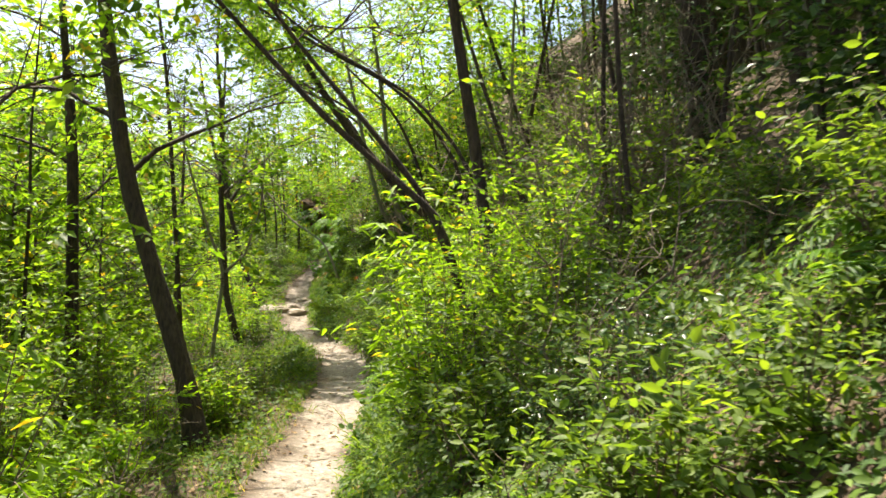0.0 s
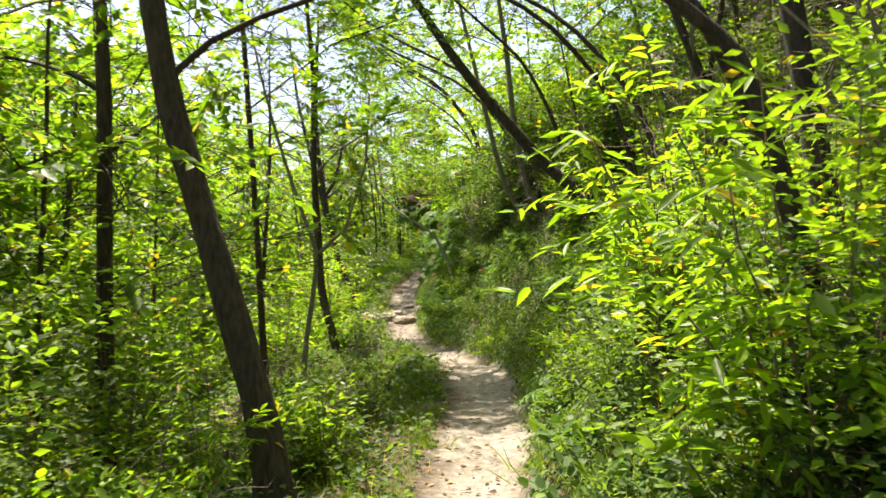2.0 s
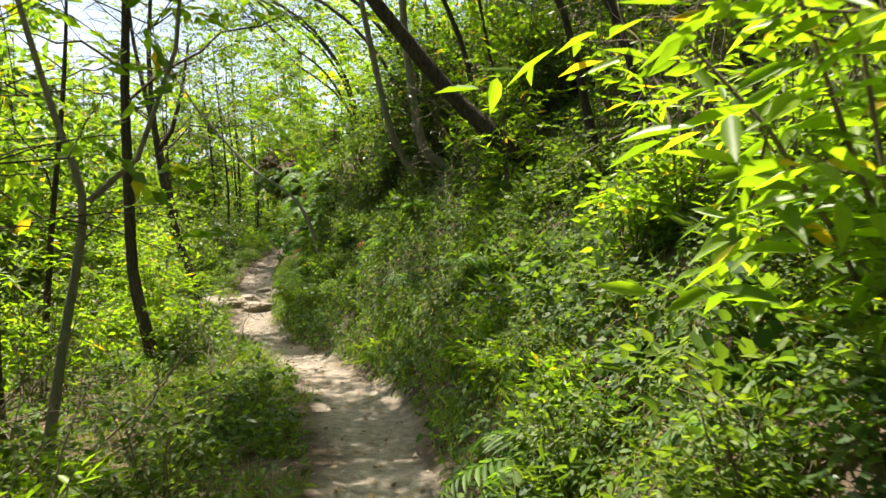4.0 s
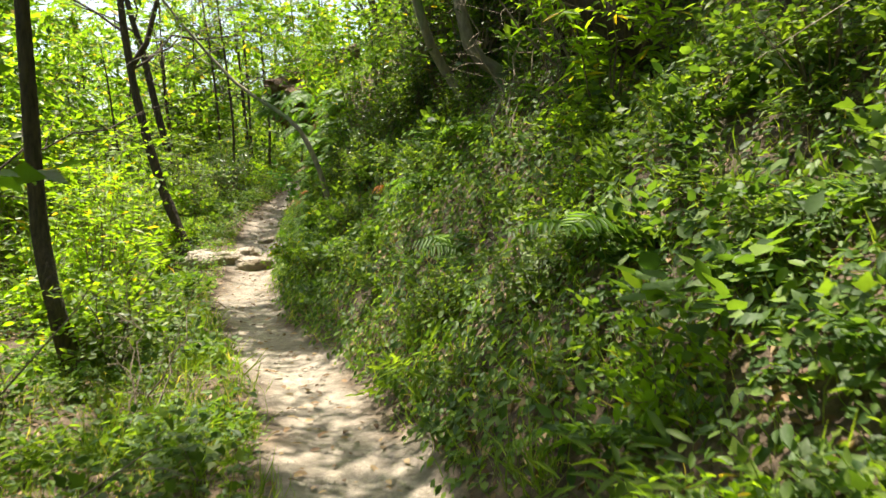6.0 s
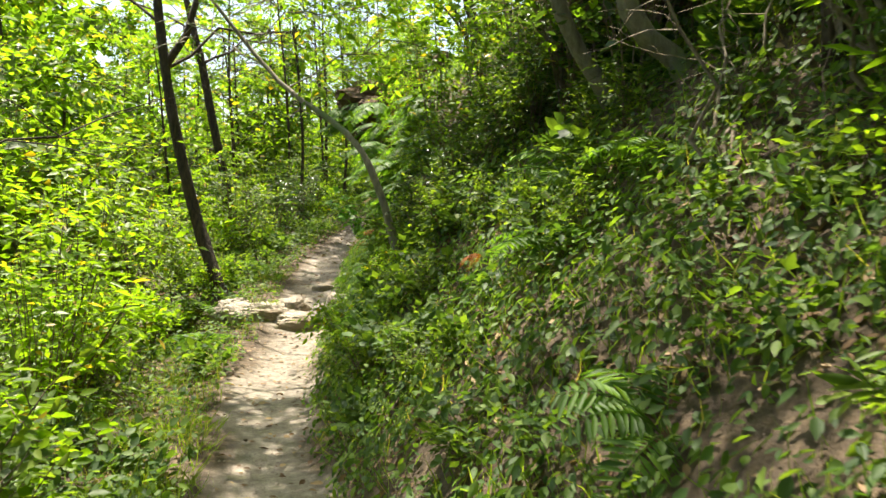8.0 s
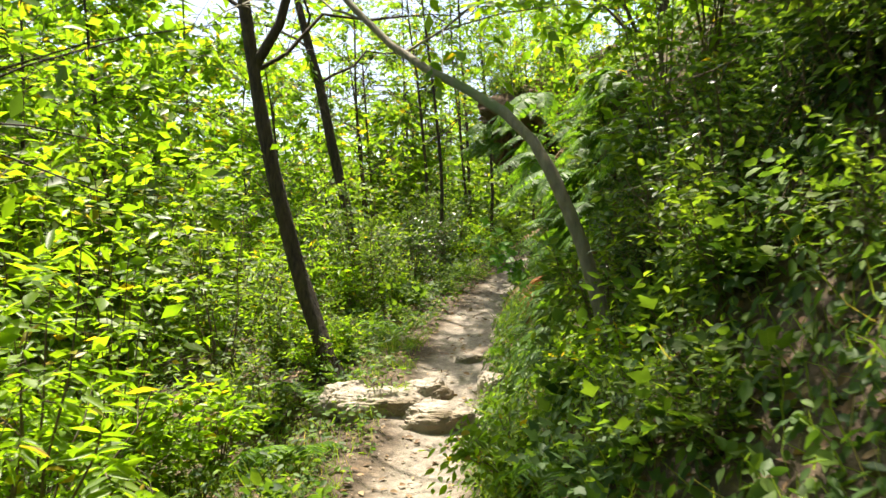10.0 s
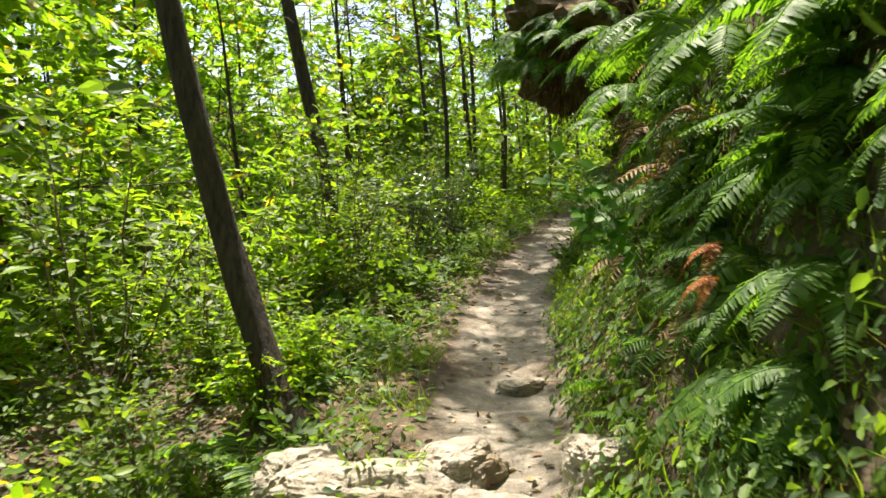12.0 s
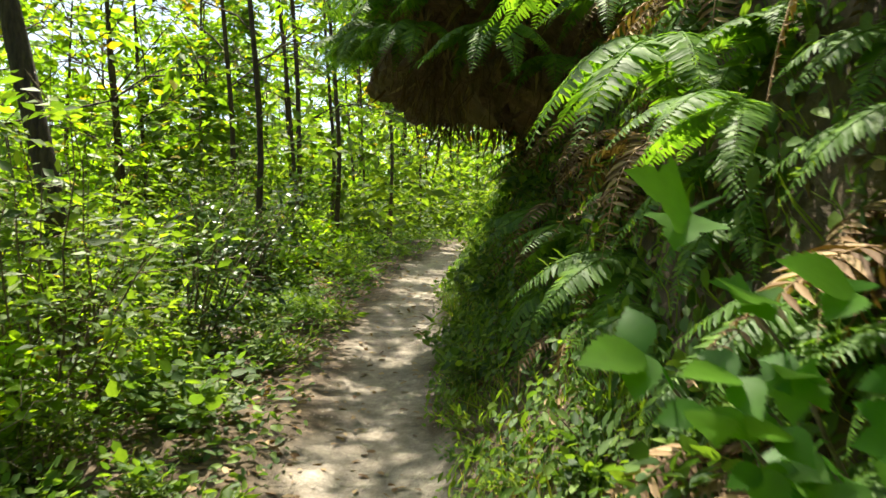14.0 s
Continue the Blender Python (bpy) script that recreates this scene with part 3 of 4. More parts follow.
# ---- undergrowth ----
def make_shrub(label, seed, radius=0.6, tall=1.0, twigs=130, per=8, leaf=0.07, mat=LEAF_SHRUB, shape=OVAL, name="shrub", category="shrub", group="undergrowth shrubs", stems=4):
    rng = np.random.default_rng(seed)
    t = thing(name, label, category, group, (0, 0, -50))
    fo = Build()
    heads, ways = [], []
    for i in range(stems):
        st = Build()
        a = (i + rng.random() * 0.8) * 6.28 / stems
        base = np.array([math.cos(a) * 0.05, math.sin(a) * 0.05, -0.08])
        for k in range(3):
            a2 = a + (k - 1) * 0.55
            end = np.array([math.cos(a2) * radius * rng.uniform(0.2, 0.9), math.sin(a2) * radius * rng.uniform(0.2, 0.9), tall * rng.uniform(0.5, 1.0)])
            p = bend(base, end, 0.12, 6, rng, 0.015)
            tube(st, p, np.linspace(0.009, 0.003, 6), 3)
            for j in range(twigs // (3 * stems)):
                q = p[int(rng.integers(1, 6))]
                w = (end - base) * (0.5, 0.5, 0.15) + rng.standard_normal(3) * radius * (0.75, 0.75, 0.45)
                w = w / np.linalg.norm(w)
                heads.append(q)
                ways.append(w)
                if j % 3 == 0:
                    tube(st, bend(q, q + w * radius * 0.5, -0.02, 3), np.linspace(0.004, 0.0015, 3), 3)
        part("stem", st, TWIG, t)
    heads, ways = np.array(heads), np.array(ways)
    sprays(fo, heads, ways, radius * rng.uniform(0.4, 0.85, len(heads)), per, leaf, rng, shape)
    part("foliage", fo, mat, t)
    return t


def make_herb(label, seed, radius=0.22, tall=0.22, twigs=26, per=5, leaf=0.055, mat=LEAF_COVER, shape=ROUND, name="herb"):
    rng = np.random.default_rng(seed)
    b = Build()
    a = rng.uniform(0, 6.28, twigs)
    w = np.stack([np.cos(a), np.sin(a), rng.uniform(0.3, 1.4, twigs)], -1)
    heads = np.stack([np.cos(a), np.sin(a), 0 * a], -1) * radius * rng.uniform(0, 0.5, (twigs, 1))
    heads[:, 2] = tall * rng.uniform(0.0, 0.6, twigs)
    sprays(b, heads, w, radius * rng.uniform(0.5, 0.9, twigs), per, leaf, rng, shape, 0.3, 0.4)
    t = thing(name, label, "herb", "bank herbs", (0, 0, -50))
    st = Build()
    for q, d in zip(heads[:1], w[:1]):
        tube(st, bend((0, 0, -0.02), q + d * radius * 0.4, 0.02, 4), [0.003, 0.0025, 0.002, 0.001], 3)
    part("stem", st, TWIG, t)
    part("foliage", b, mat, t)
    return t


def make_fern(label, seed, length=0.7, fronds=9, pairs=20, fine=False, mat=LEAF_FERN, droop=0.5, hang=False):
    rng = np.random.default_rng(seed)
    t = thing("fern", label, "fern", "bank ferns", (0, 0, -50))
    for k in range(fronds):
        a = (k + rng.random() * 0.7) / fronds * (math.pi * 1.1 if hang else 2 * math.pi) + (math.pi * 0.45 if hang else 0)
        L = length * rng.uniform(0.75, 1.15)
        s = np.linspace(0, 1, 9)
        rise = rng.uniform(0.1, 0.45) if hang else rng.uniform(0.5, 0.95)
        out = L * (s - 0.1 * s ** 2)
        zz = L * (rise * s - (rise + droop * rng.uniform(0.5, 1.0)) * s ** 2 * 0.75)
        side = np.array([-math.sin(a), math.cos(a), 0])
        fwd = np.array([math.cos(a), math.sin(a), 0])
        p = fwd[None] * out[:, None] + np.array([0, 0, 1.0])[None] * zz[:, None] + side[None] * (0.1 * L * s ** 2 * rng.uniform(-1, 1))[:, None]
        b = Build()
        tube(b, p, np.linspace(0.0045, 0.0012, 9), 4)
        q = np.linspace(0.14, 0.985, pairs)
        pos = np.stack([np.interp(q, s, p[:, c]) for c in range(3)], -1)
        tan = unit(np.gradient(pos, axis=0))
        ln = L * (0.2 if hang else 0.25) * np.sin(np.pi * np.clip(q * 0.93 + 0.06, 0, 1)) ** 0.8 * (1.15 - 0.55 * q) + 0.01
        nrm = unit(np.cross(np.tile(side, (pairs, 1)), tan))
        nrm *= np.where(nrm[:, 2:3] < 0, -1, 1)
        for sg in (-1, 1):
            w = side[None] * sg + tan * 0.35 + rng.standard_normal((pairs, 3)) * 0.07 - np.array([0, 0, 0.15])
            leaves(b, pos, w, nrm + rng.standard_normal((pairs, 3)) * 0.12, ln * rng.uniform(0.88, 1.1, pairs), PINNA if fine else SLIM, np.full(pairs, 1.0 if fine else 0.8))
        part("frond", b, mat, t)
    return t


def make_grass(label, seed, blades=46, length=0.26):
    rng = np.random.default_rng(seed)
    b = Build()
    pos = np.stack([rng.normal(0, 0.08, blades), rng.normal(0, 0.08, blades), np.full(blades, -0.02)], -1)
    way = np.stack([rng.normal(0, 0.7, blades), rng.normal(0, 0.7, blades), np.ones(blades)], -1)
    leaves(b, pos, way, rng.standard_normal((blades, 3)) * (1, 1, 0.2), length * rng.uniform(0.4, 1.2, blades), BLADE, np.full(blades, 1.0))
    ob = part("grass_tuft", b, LEAF_GRASS)
    ob.location = (0, 0, -50)
    return tagged(ob, label, "grass", "trail-side grass")


def scatter(kinds, n, urange, yrange, seed, size=(0.7, 1.25), tilt=6, lift=0.0, keep=None, face=None):
    """Copies of kinds over a stretch beside the trail: u is the distance right of its middle."""
    rng = np.random.default_rng(seed)
    for i in range(n):
        y, u = rng.uniform(*yrange), rng.uniform(*urange)
        x = float(trail_x(y)) + u
        if keep and not keep(x, y, u):
            continue
        m = pose(x, y, gz(x, y) + lift, rng.normal(0, tilt), rng.normal(0, tilt), face + rng.normal(0, 25) if face is not None else rng.uniform(0, 360))
        copy_thing(kinds[i % len(kinds)], m @ Matrix.Scale(rng.uniform(*size), 4))


def spread_stuff(name, label, kinds, n, urange, yrange, seed, size, keep=None, mat=LEAF_SHRUB):
    """The uncounted undergrowth further off: foliage joined into one mesh."""
    rng = np.random.default_rng(seed)
    src = []
    for k in kinds:
        me = next(c for c in k.children if c.name.startswith("foliage")).data
        v = np.empty(len(me.vertices) * 3)
        me.vertices.foreach_get("co", v)
        f = np.empty(len(me.loops), int)
        me.loops.foreach_get("vertex_index", f)
        src.append((v.reshape(-1, 3), f.reshape(-1, me.polygons[0].loop_total)))
    b = Build()
    for i in range(n):
        y, u = rng.uniform(*yrange), rng.uniform(*urange)
        x = float(trail_x(y)) + u
        if keep and not keep(x, y, u):
            continue
        a, sc = rng.uniform(0, 6.28), rng.uniform(*size)
        v, f = src[i % len(src)]
        c, s = math.cos(a) * sc, math.sin(a) * sc
        b.add(np.stack([v[:, 0] * c - v[:, 1] * s + x, v[:, 0] * s + v[:, 1] * c + y, v[:, 2] * sc + gz(x, y)], -1), f)
    tagged(part(name, b, mat), label, "undergrowth", kind="stuff")


GREEN = "leafy green undergrowth shrub on the slope"
shrubs = [make_shrub(GREEN, s, 0.55, 0.85, 96, 7, 0.08) for s in (1, 2)]
shrubs += [make_shrub("bright green broad-leaved shrub beside the trail", 3, 0.55, 0.9, 84, 7, 0.1, LEAF_BRIGHT),
           make_shrub("dark glossy shrub on the slope, also standing in for shade", 4, 0.6, 1.0, 132, 8, 0.065, LEAF_DARK_SHADED, KITE)]
slims = [make_shrub("tall sapling with long narrow leaves", 5, 0.6, 1.5, 72, 9, 0.12, LEAF_BRIGHT, SLIM, "sapling", "sapling", "saplings", 3),
         make_shrub("tall green sapling with oval leaves", 6, 0.65, 1.7, 96, 8, 0.085, LEAF_SHRUB, KITE, "sapling", "sapling", "saplings", 3)]
herbs = [make_herb("low leafy herb on the bank", 8), make_herb("low leafy herb on the bank", 9, 0.18, 0.15, 22, 5, 0.04, LEAF_COVER, OVAL),
         make_herb("low bright herb with slim leaves", 10, 0.2, 0.25, 24, 6, 0.06, LEAF_SHRUB, SLIM)]
ferns = [make_fern("green arching fern on the slope", s, 0.6, 8, 16) for s in (1, 2)]
bankferns = [make_fern("green fern hanging from the steep bank", s, 0.52, 6, 32, True, LEAF_FERN, 1.0, True) for s in (3, 4)]
deadferns = [make_fern("withered brown fern hanging from the bank", 6, 0.5, 5, 20, False, LEAF_LITTER, 1.8, True)]
rusty = make_fern("withered rusty fern hanging from the bank", 7, 0.4, 4, 20, False, LEAF_DEAD, 1.3, True)
grasses = [make_grass("tuft of green trail-side grass", s) for s in (1, 2, 3)]

MULBERRY = toothed(4, 0.36, 1, 0.08)
LOBES = "leafy plant with lobed green leaves on the bank"
lobed = [make_herb(LOBES, 11, 0.24, 0.26, 30, 4, 0.05, LEAF_COVER, MULBERRY, "lobed_plant"), make_herb(LOBES, 12, 0.2, 0.32, 24, 4, 0.06, LEAF_SHRUB, MULBERRY, "lobed_plant")]
thickets = [make_shrub("tall leafy thicket bush of many stems", s, 1.1, 2.9, 132, 7, 0.125, m, KITE, "thicket_bush", "bush", "thicket bushes", 4) for s, m in ((31, LEAF_TREE), (32, LEAF_BRIGHT))]
coarse = [make_shrub(GREEN, 33, 0.6, 0.9, 52, 6, 0.135, LEAF_SHRUB, KITE), make_shrub(GREEN, 34, 0.9, 1.9, 72, 6, 0.15, LEAF_SHRUB, KITE)]

# below the trail
def clearing(x, y, u):
    """False over the bare patch of litter beside the second bend."""
    return not (10.4 < y < 13.6 and u > -3.2)


scatter(shrubs[1:3], 20, (-2.0, -0.85), (4, 10.2), 51, (0.5, 0.8))
scatter(thickets, 34, (-7.5, -3.4), (4, 36), 52, (0.8, 1.25))
# Bushes whose leaf colour is darkened in place of shade under the wood.
shaded_bushes = [make_shrub("tall bush up on the bank, its leaves darkened for shade", s, 0.9, 2.2, 120, 7, 0.085, LEAF_DARK_SHADED, OVAL, "evergreen_bush", "bush", "evergreen bushes", 5) for s in (35, 36)]
scatter(shaded_bushes, 16, (3.2, 6.5), (5, 14), 53, (0.6, 1.0))
scatter(shaded_bushes + thickets[:1], 24, (2.5, 6), (14, 32), 59, (0.6, 1.0))
# Darkened leaves again, for the deep shade of the hollow.
scatter(shaded_bushes, 9, (2.0, 2.9), (17.2, 20.4), 60, (0.6, 0.95))
scatter(thickets[:1] + slims[1:], 7, (1.8, 2.8), (17.8, 20.6), 54, (0.55, 0.85))
# Bright-leaved shrub doubled here, its paler leaf colour standing in for sunlight.
scatter(shrubs[1:3] + shrubs[2:3], 105, (-4.2, -1.15), (2.5, 34), 21, (0.55, 0.95), 6, 0.0, clearing)
scatter(slims, 40, (-4.2, -1.5), (3, 34), 23, (0.7, 1.15), 6, 0.0, clearing)
spread_stuff("undergrowth", "dense green undergrowth below the trail", coarse, 300, (-13, -4), (1, 46), 22, (0.9, 1.6))
# the bank above
scatter([shrubs[0], shrubs[3], shrubs[1]], 40, (0.9, 3.0), (2.4, 9), 24, (0.5, 0.85))
scatter(shrubs, 50, (1.9, 4.5), (9, 34), 25, (0.6, 1.1))
scatter(shrubs[:1] + shrubs[3:], 22, (1.0, 2.0), (18.2, 19.6), 26, (0.4, 0.7))
scatter(slims, 10, (1.5, 4), (6.5, 20), 27, (0.6, 1.0))
# Same bushes as below the trail, with darker leaves for the wood's shade.
spread_stuff("undergrowth", "dense undergrowth up on the bank, its green darkened for shade", coarse, 230, (3.4, 13), (1, 44), 28, (0.45, 0.85), None, LEAF_DARK_SHADED)
scatter(herbs, 36, (0.4, 2.4), (3.0, 21), 29, (0.6, 1.3), 15)
scatter(herbs, 50, (-2.2, -0.42), (3.0, 30), 30, (0.6, 1.3), 12)
scatter(ferns, 34, (0.6, 3), (3, 20), 31, (0.6, 1.0), 14)
scatter(ferns, 22, (-3, -0.8), (6, 34), 32, (0.6, 1.0), 10)
scatter(bankferns, 28, (0.84, 1.25), (20.4, 24), 33, (0.5, 0.95), 12, 0.0, None, 0)
scatter(bankferns, 20, (0.84, 1.3), (24, 31), 39, (0.6, 1.0), 12, 0.0, None, 0)
scatter(deadferns, 16, (0.82, 1.25), (20.2, 29), 38, (0.5, 0.9), 14, 0.0, None, 0)
scatter(bankferns, 26, (0.84, 1.15), (20.6, 25), 40, (0.4, 0.75), 14, 0.0, None, 0)
# Dark-leaved shrubs added to put shade into the understory ahead.
scatter(shrubs[3:], 26, (-5.5, -1.3), (25.5, 37), 58, (0.7, 1.2))
scatter(herbs, 60, (-1.9, -0.42), (21.5, 32), 56, (0.8, 1.6), 14)
scatter(shrubs[1:3], 16, (-2.2, -0.9), (22, 31), 57, (0.4, 0.6))
scatter(bankferns, 14, (0.84, 0.95), (20.6, 23.6), 55, (0.5, 0.8), 10, 0.0, None, 0)
scatter(bankferns, 16, (0.9, 1.4), (19.4, 21.2), 69, (0.5, 0.9), 10, 0.0, None, 0)
scatter(ferns, 6, (0.5, 0.8), (21.5, 30), 46, (0.35, 0.5), 14)
scatter(herbs, 60, (0.38, 0.95), (20.5, 31), 47, (0.6, 1.2), 15)
scatter(shrubs[1:3], 8, (0.95, 1.25), (20.0, 22.5), 48, (0.22, 0.36), 20)
scatter(deadferns, 22, (0.84, 1.2), (22.0, 27), 68, (0.6, 1.0), 12, 0.0, None, 0)
scatter(herbs, 88, (0.45, 2.3), (5.5, 20), 49, (0.9, 1.7), 15)
scatter(shrubs[:3], 44, (0.6, 2.2), (8.5, 19.5), 50, (0.28, 0.5), 14)
scatter(grasses, 110, (-1.0, -0.36), (3.0, 25), 34, (0.35, 0.8), 8)
scatter(grasses, 44, (-1.3, -0.4), (13.4, 16.6), 71, (0.5, 1.0), 8)
scatter(herbs, 24, (-1.6, -0.5), (13.4, 16.6), 72, (0.7, 1.2), 10)
scatter(shaded_bushes, 10, (6, 9), (6, 16), 73, (0.9, 1.3))
scatter(grasses, 80, (0.36, 0.9), (3.0, 33), 35, (0.4, 1.0), 8)
spread_stuff("undergrowth", "dense green undergrowth behind the trail's start", coarse, 50, (-7, 7), (-8, -1.5), 36, (0.8, 1.3), lambda x, y, u: abs(u) > 1.2)
spread_stuff("undergrowth", "dense green undergrowth ahead on the slope", coarse, 120, (-9, 6), (32, 50), 37, (0.9, 1.6), lambda x, y, u: abs(u) > 1.0)


scatter(lobed, 70, (0.7, 2.3), (7.5, 19.5), 64, (0.7, 1.15), 14)
scatter(lobed, 30, (0.8, 2.6), (2.6, 8.5), 65, (0.8, 1.3), 14)
scatter(lobed, 40, (-2.6, -0.6), (8, 31), 66, (0.6, 1.1), 12)
scatter(lobed, 16, (-1.2, -0.45), (11.2, 13.6), 70, (0.7, 1.1), 12)
scatter(lobed, 10, (0.5, 1.3), (9.6, 11.3), 67, (0.8, 1.1), 12)


def put(ob, x, y, size=1.0, turn=0.0, tilt=0.0, z=None):
    return copy_thing(ob, pose(x, y, gz(x, y) if z is None else z, 0, tilt, turn) @ Matrix.Scale(size, 4))


def make_snag(seed):
    rng = np.random.default_rng(seed)
    t = thing("dead_shrub", "bare pale dead branches standing on the bank", "dead shrub", "dead shrubs", (0, 0, -50))
    for i in range(4):
        b = Build()
        a = rng.uniform(0, 6.28)
        e = np.array([math.cos(a) * 0.6, math.sin(a) * 0.6, rng.uniform(0.9, 1.7)])
        p = bend((0, 0, -0.1), e, 0.1, 8, rng, 0.04)
        tube(b, p, np.linspace(0.014, 0.003, 8), 5)
        for j in range(9):
            q = p[int(rng.integers(2, 8))]
            w = rng.standard_normal(3) * 0.3 + (0, 0, 0.1)
            tw = bend(q, q + w, 0.04, 5, rng, 0.02)
            tube(b, tw, np.linspace(0.005, 0.0015, 5), 3)
            tube(b, bend(tw[2], tw[2] + rng.standard_normal(3) * 0.15, 0.02, 3), [0.003, 0.002, 0.001], 3)
        part("branch", b, DEADWOOD, t)
    return t


snags = [make_snag(1), make_snag(2)]
scatter(snags, 22, (1.6, 3.4), (4.6, 13), 61, (0.6, 1.1), 14)
scatter(snags, 9, (1.4, 2.6), (15.0, 19.4), 62, (0.6, 1.1), 14)
scatter(snags, 14, (-2.4, -1.0), (4, 30), 63, (0.4, 0.8), 20)

for x, y, sz in ((-0.1, 6.0, 0.4), (0.15, 5.3, 0.42), (-0.2, 7.1, 0.42), (0.2, 7.7, 0.5), (0.35, 6.4, 0.45)):
    put(thickets[1], x, y, sz, 70 * y)
put(slims[0], 0.0, 5.7, 0.9, 60, -8)
put(thickets[0], 0.45, 5.8, 0.5, 20)
put(thickets[0], 0.9, 5.4, 0.45, 80)
put(thickets[0], -2.1, 19.8, 0.6, 50)
put(thickets[0], -1.9, 20.4, 0.6, 150)
for x, y, sz in ((-3.5, 6.2, 0.6), (-4.0, 7.3, 0.7), (-4.7, 6.5, 0.75), (-3.8, 8.9, 0.7), (-4.6, 11.0, 0.8), (-4.3, 17.4, 0.6), (-5.2, 19.6, 0.7)):
    put(thickets[1], x, y, sz, 40 * x)

# saplings that reach out from the bank
put(slims[0], 0.1, 8.3, 1.2, 40, -14)
put(slims[0], 0.3, 9.7, 0.8, 120, -10)
put(slims[0], 0.35, 10.8, 0.95, 200, -8)
put(shrubs[2], 0.1, 11.0, 0.7, 30)
put(slims[0], -4.6, 18.2, 1.1, 10, 6)
put(slims[0], -3.9, 13.0, 0.9, 70, 6)


def ground_cover(name, label, n, urange, yrange, seed, size, mat, shape, lift, flat, category, stand=0.0):
    rng = np.random.default_rng(seed)
    y, u = rng.uniform(*yrange, n), rng.uniform(*urange, n)
    x = trail_x(y) + u
    z = ground_z(x, y)
    e = 0.05
    sx, sy = (ground_z(x + e, y) - z) / e, (ground_z(x, y + e) - z) / e
    clump = np.sin(x * 3.1 + 1) * np.sin(y * 2.7) + 0.7 * np.sin(x * 7 + y * 5) + rng.normal(0, 0.6, n)
    thick = np.sqrt(1 + sx ** 2) / 2.1
    ok = (np.abs(u) > 0.33 + 0.12 * rng.random(n)) & (clump > -1.05) & (rng.random(n) < thick)
    x, y, z, sx, sy = x[ok], y[ok], z[ok], sx[ok], sy[ok]
    n = len(x)
    up = unit(np.stack([-sx, -sy, np.ones(n)], -1))
    pos = np.stack([x, y, z], -1) + up * (lift * rng.random((n, 1)) ** 1.5 + 0.006)
    b = Build()
    face = up * 0.5 + (0, 0, 0.5) + rng.standard_normal((n, 3)) * flat
    way = np.cross(up, rng.standard_normal((n, 3))) + (0, 0, -0.2)
    if stand:
        way = (0, 0, stand) + up * 0.4 + rng.standard_normal((n, 3)) * 0.5
        face = rng.standard_normal((n, 3))
    leaves(b, pos - (up * lift if stand else 0), way, face, size * rng.uniform(0.5, 1.4, n), shape)
    tagged(part(name, b, mat), label, category, kind="stuff")


ground_cover("ground_cover", "low green leaves covering the steep bank", 230000, (0.3, 3.4), (2, 31), 41, 0.05, LEAF_COVER, OVAL, 0.14, 0.5, "ground cover")
ground_cover("ground_cover", "low green leaves covering the lower slope", 120000, (-4.6, -0.3), (2, 34), 42, 0.055, LEAF_COVER, OVAL, 0.2, 0.5, "ground cover")
ground_cover("bank_grass", "thin green and straw grass on the slope", 42000, (0.3, 2.6), (4, 31), 44, 0.13, LEAF_GRASS, BLADE, 0.0, 0.5, "grass", 0.8)
ground_cover("bank_grass", "thin green and straw grass below the trail", 26000, (-1.9, -0.3), (3, 22), 45, 0.12, LEAF_GRASS, BLADE, 0.0, 0.5, "grass", 1.0)
ground_cover("leaf_litter", "dry brown fallen leaves on the ground", 70000, (-3, 3), (2, 31), 43, 0.055, LEAF_LITTER, OVAL, 0.012, 0.35, "leaf litter")


# ---- rock step across the trail ----
def make_rock(label, at, size, seed, turn=0):
    rng = np.random.default_rng(seed)
    bm = bmesh.new()
    bmesh.ops.create_icosphere(bm, subdivisions=5, radius=1)
    off = Vector(rng.uniform(-20, 20, 3))
    for v in bm.verts:
        c = v.co.copy()
        d = 1 + 0.34 * noise.noise(c * 1.3 + off) + 0.2 * abs(noise.noise(c * 2.6 + off)) + 0.09 * abs(noise.noise(c * 6 + off)) + 0.05 * noise.noise(c * 14 + off)
        c = Vector([math.copysign(abs(a) ** 0.7, a) for a in c]) * d
        v.co = Vector((c.x * size[0], c.y * size[1], c.z * size[2]))
    me = bpy.data.meshes.new("rock")
    bm.to_mesh(me)
    bm.free()
    me.materials.append(ROCK)
    ob = new("rock", me)
    ob.matrix_world = pose(*at, 0, 0, turn)
    return tagged(ob, label, "rock", "rocks of the trail step")


LEDGE = "pale flat rock ledge forming a step in the trail"
make_rock(LEDGE, (-4.2, 21.5, -0.33), (0.36, 0.2, 0.17), 1, 10)
make_rock(LEDGE, (-3.68, 21.35, -0.36), (0.32, 0.22, 0.14), 2, -8)
make_rock("pale rounded rock at the foot of the bank", (-3.3, 21.6, -0.16), (0.17, 0.15, 0.15), 3, 20)
make_rock("broken pale rock beside the trail step", (-4.55, 21.6, -0.3), (0.2, 0.16, 0.15), 5, 40)
make_rock("broken pale rock beside the trail step", (-3.95, 21.75, -0.22), (0.2, 0.14, 0.1), 6, 70)
make_rock("small pale stone lying on the trail", (-3.85, 22.9, -0.1), (0.13, 0.1, 0.05), 4, 60)


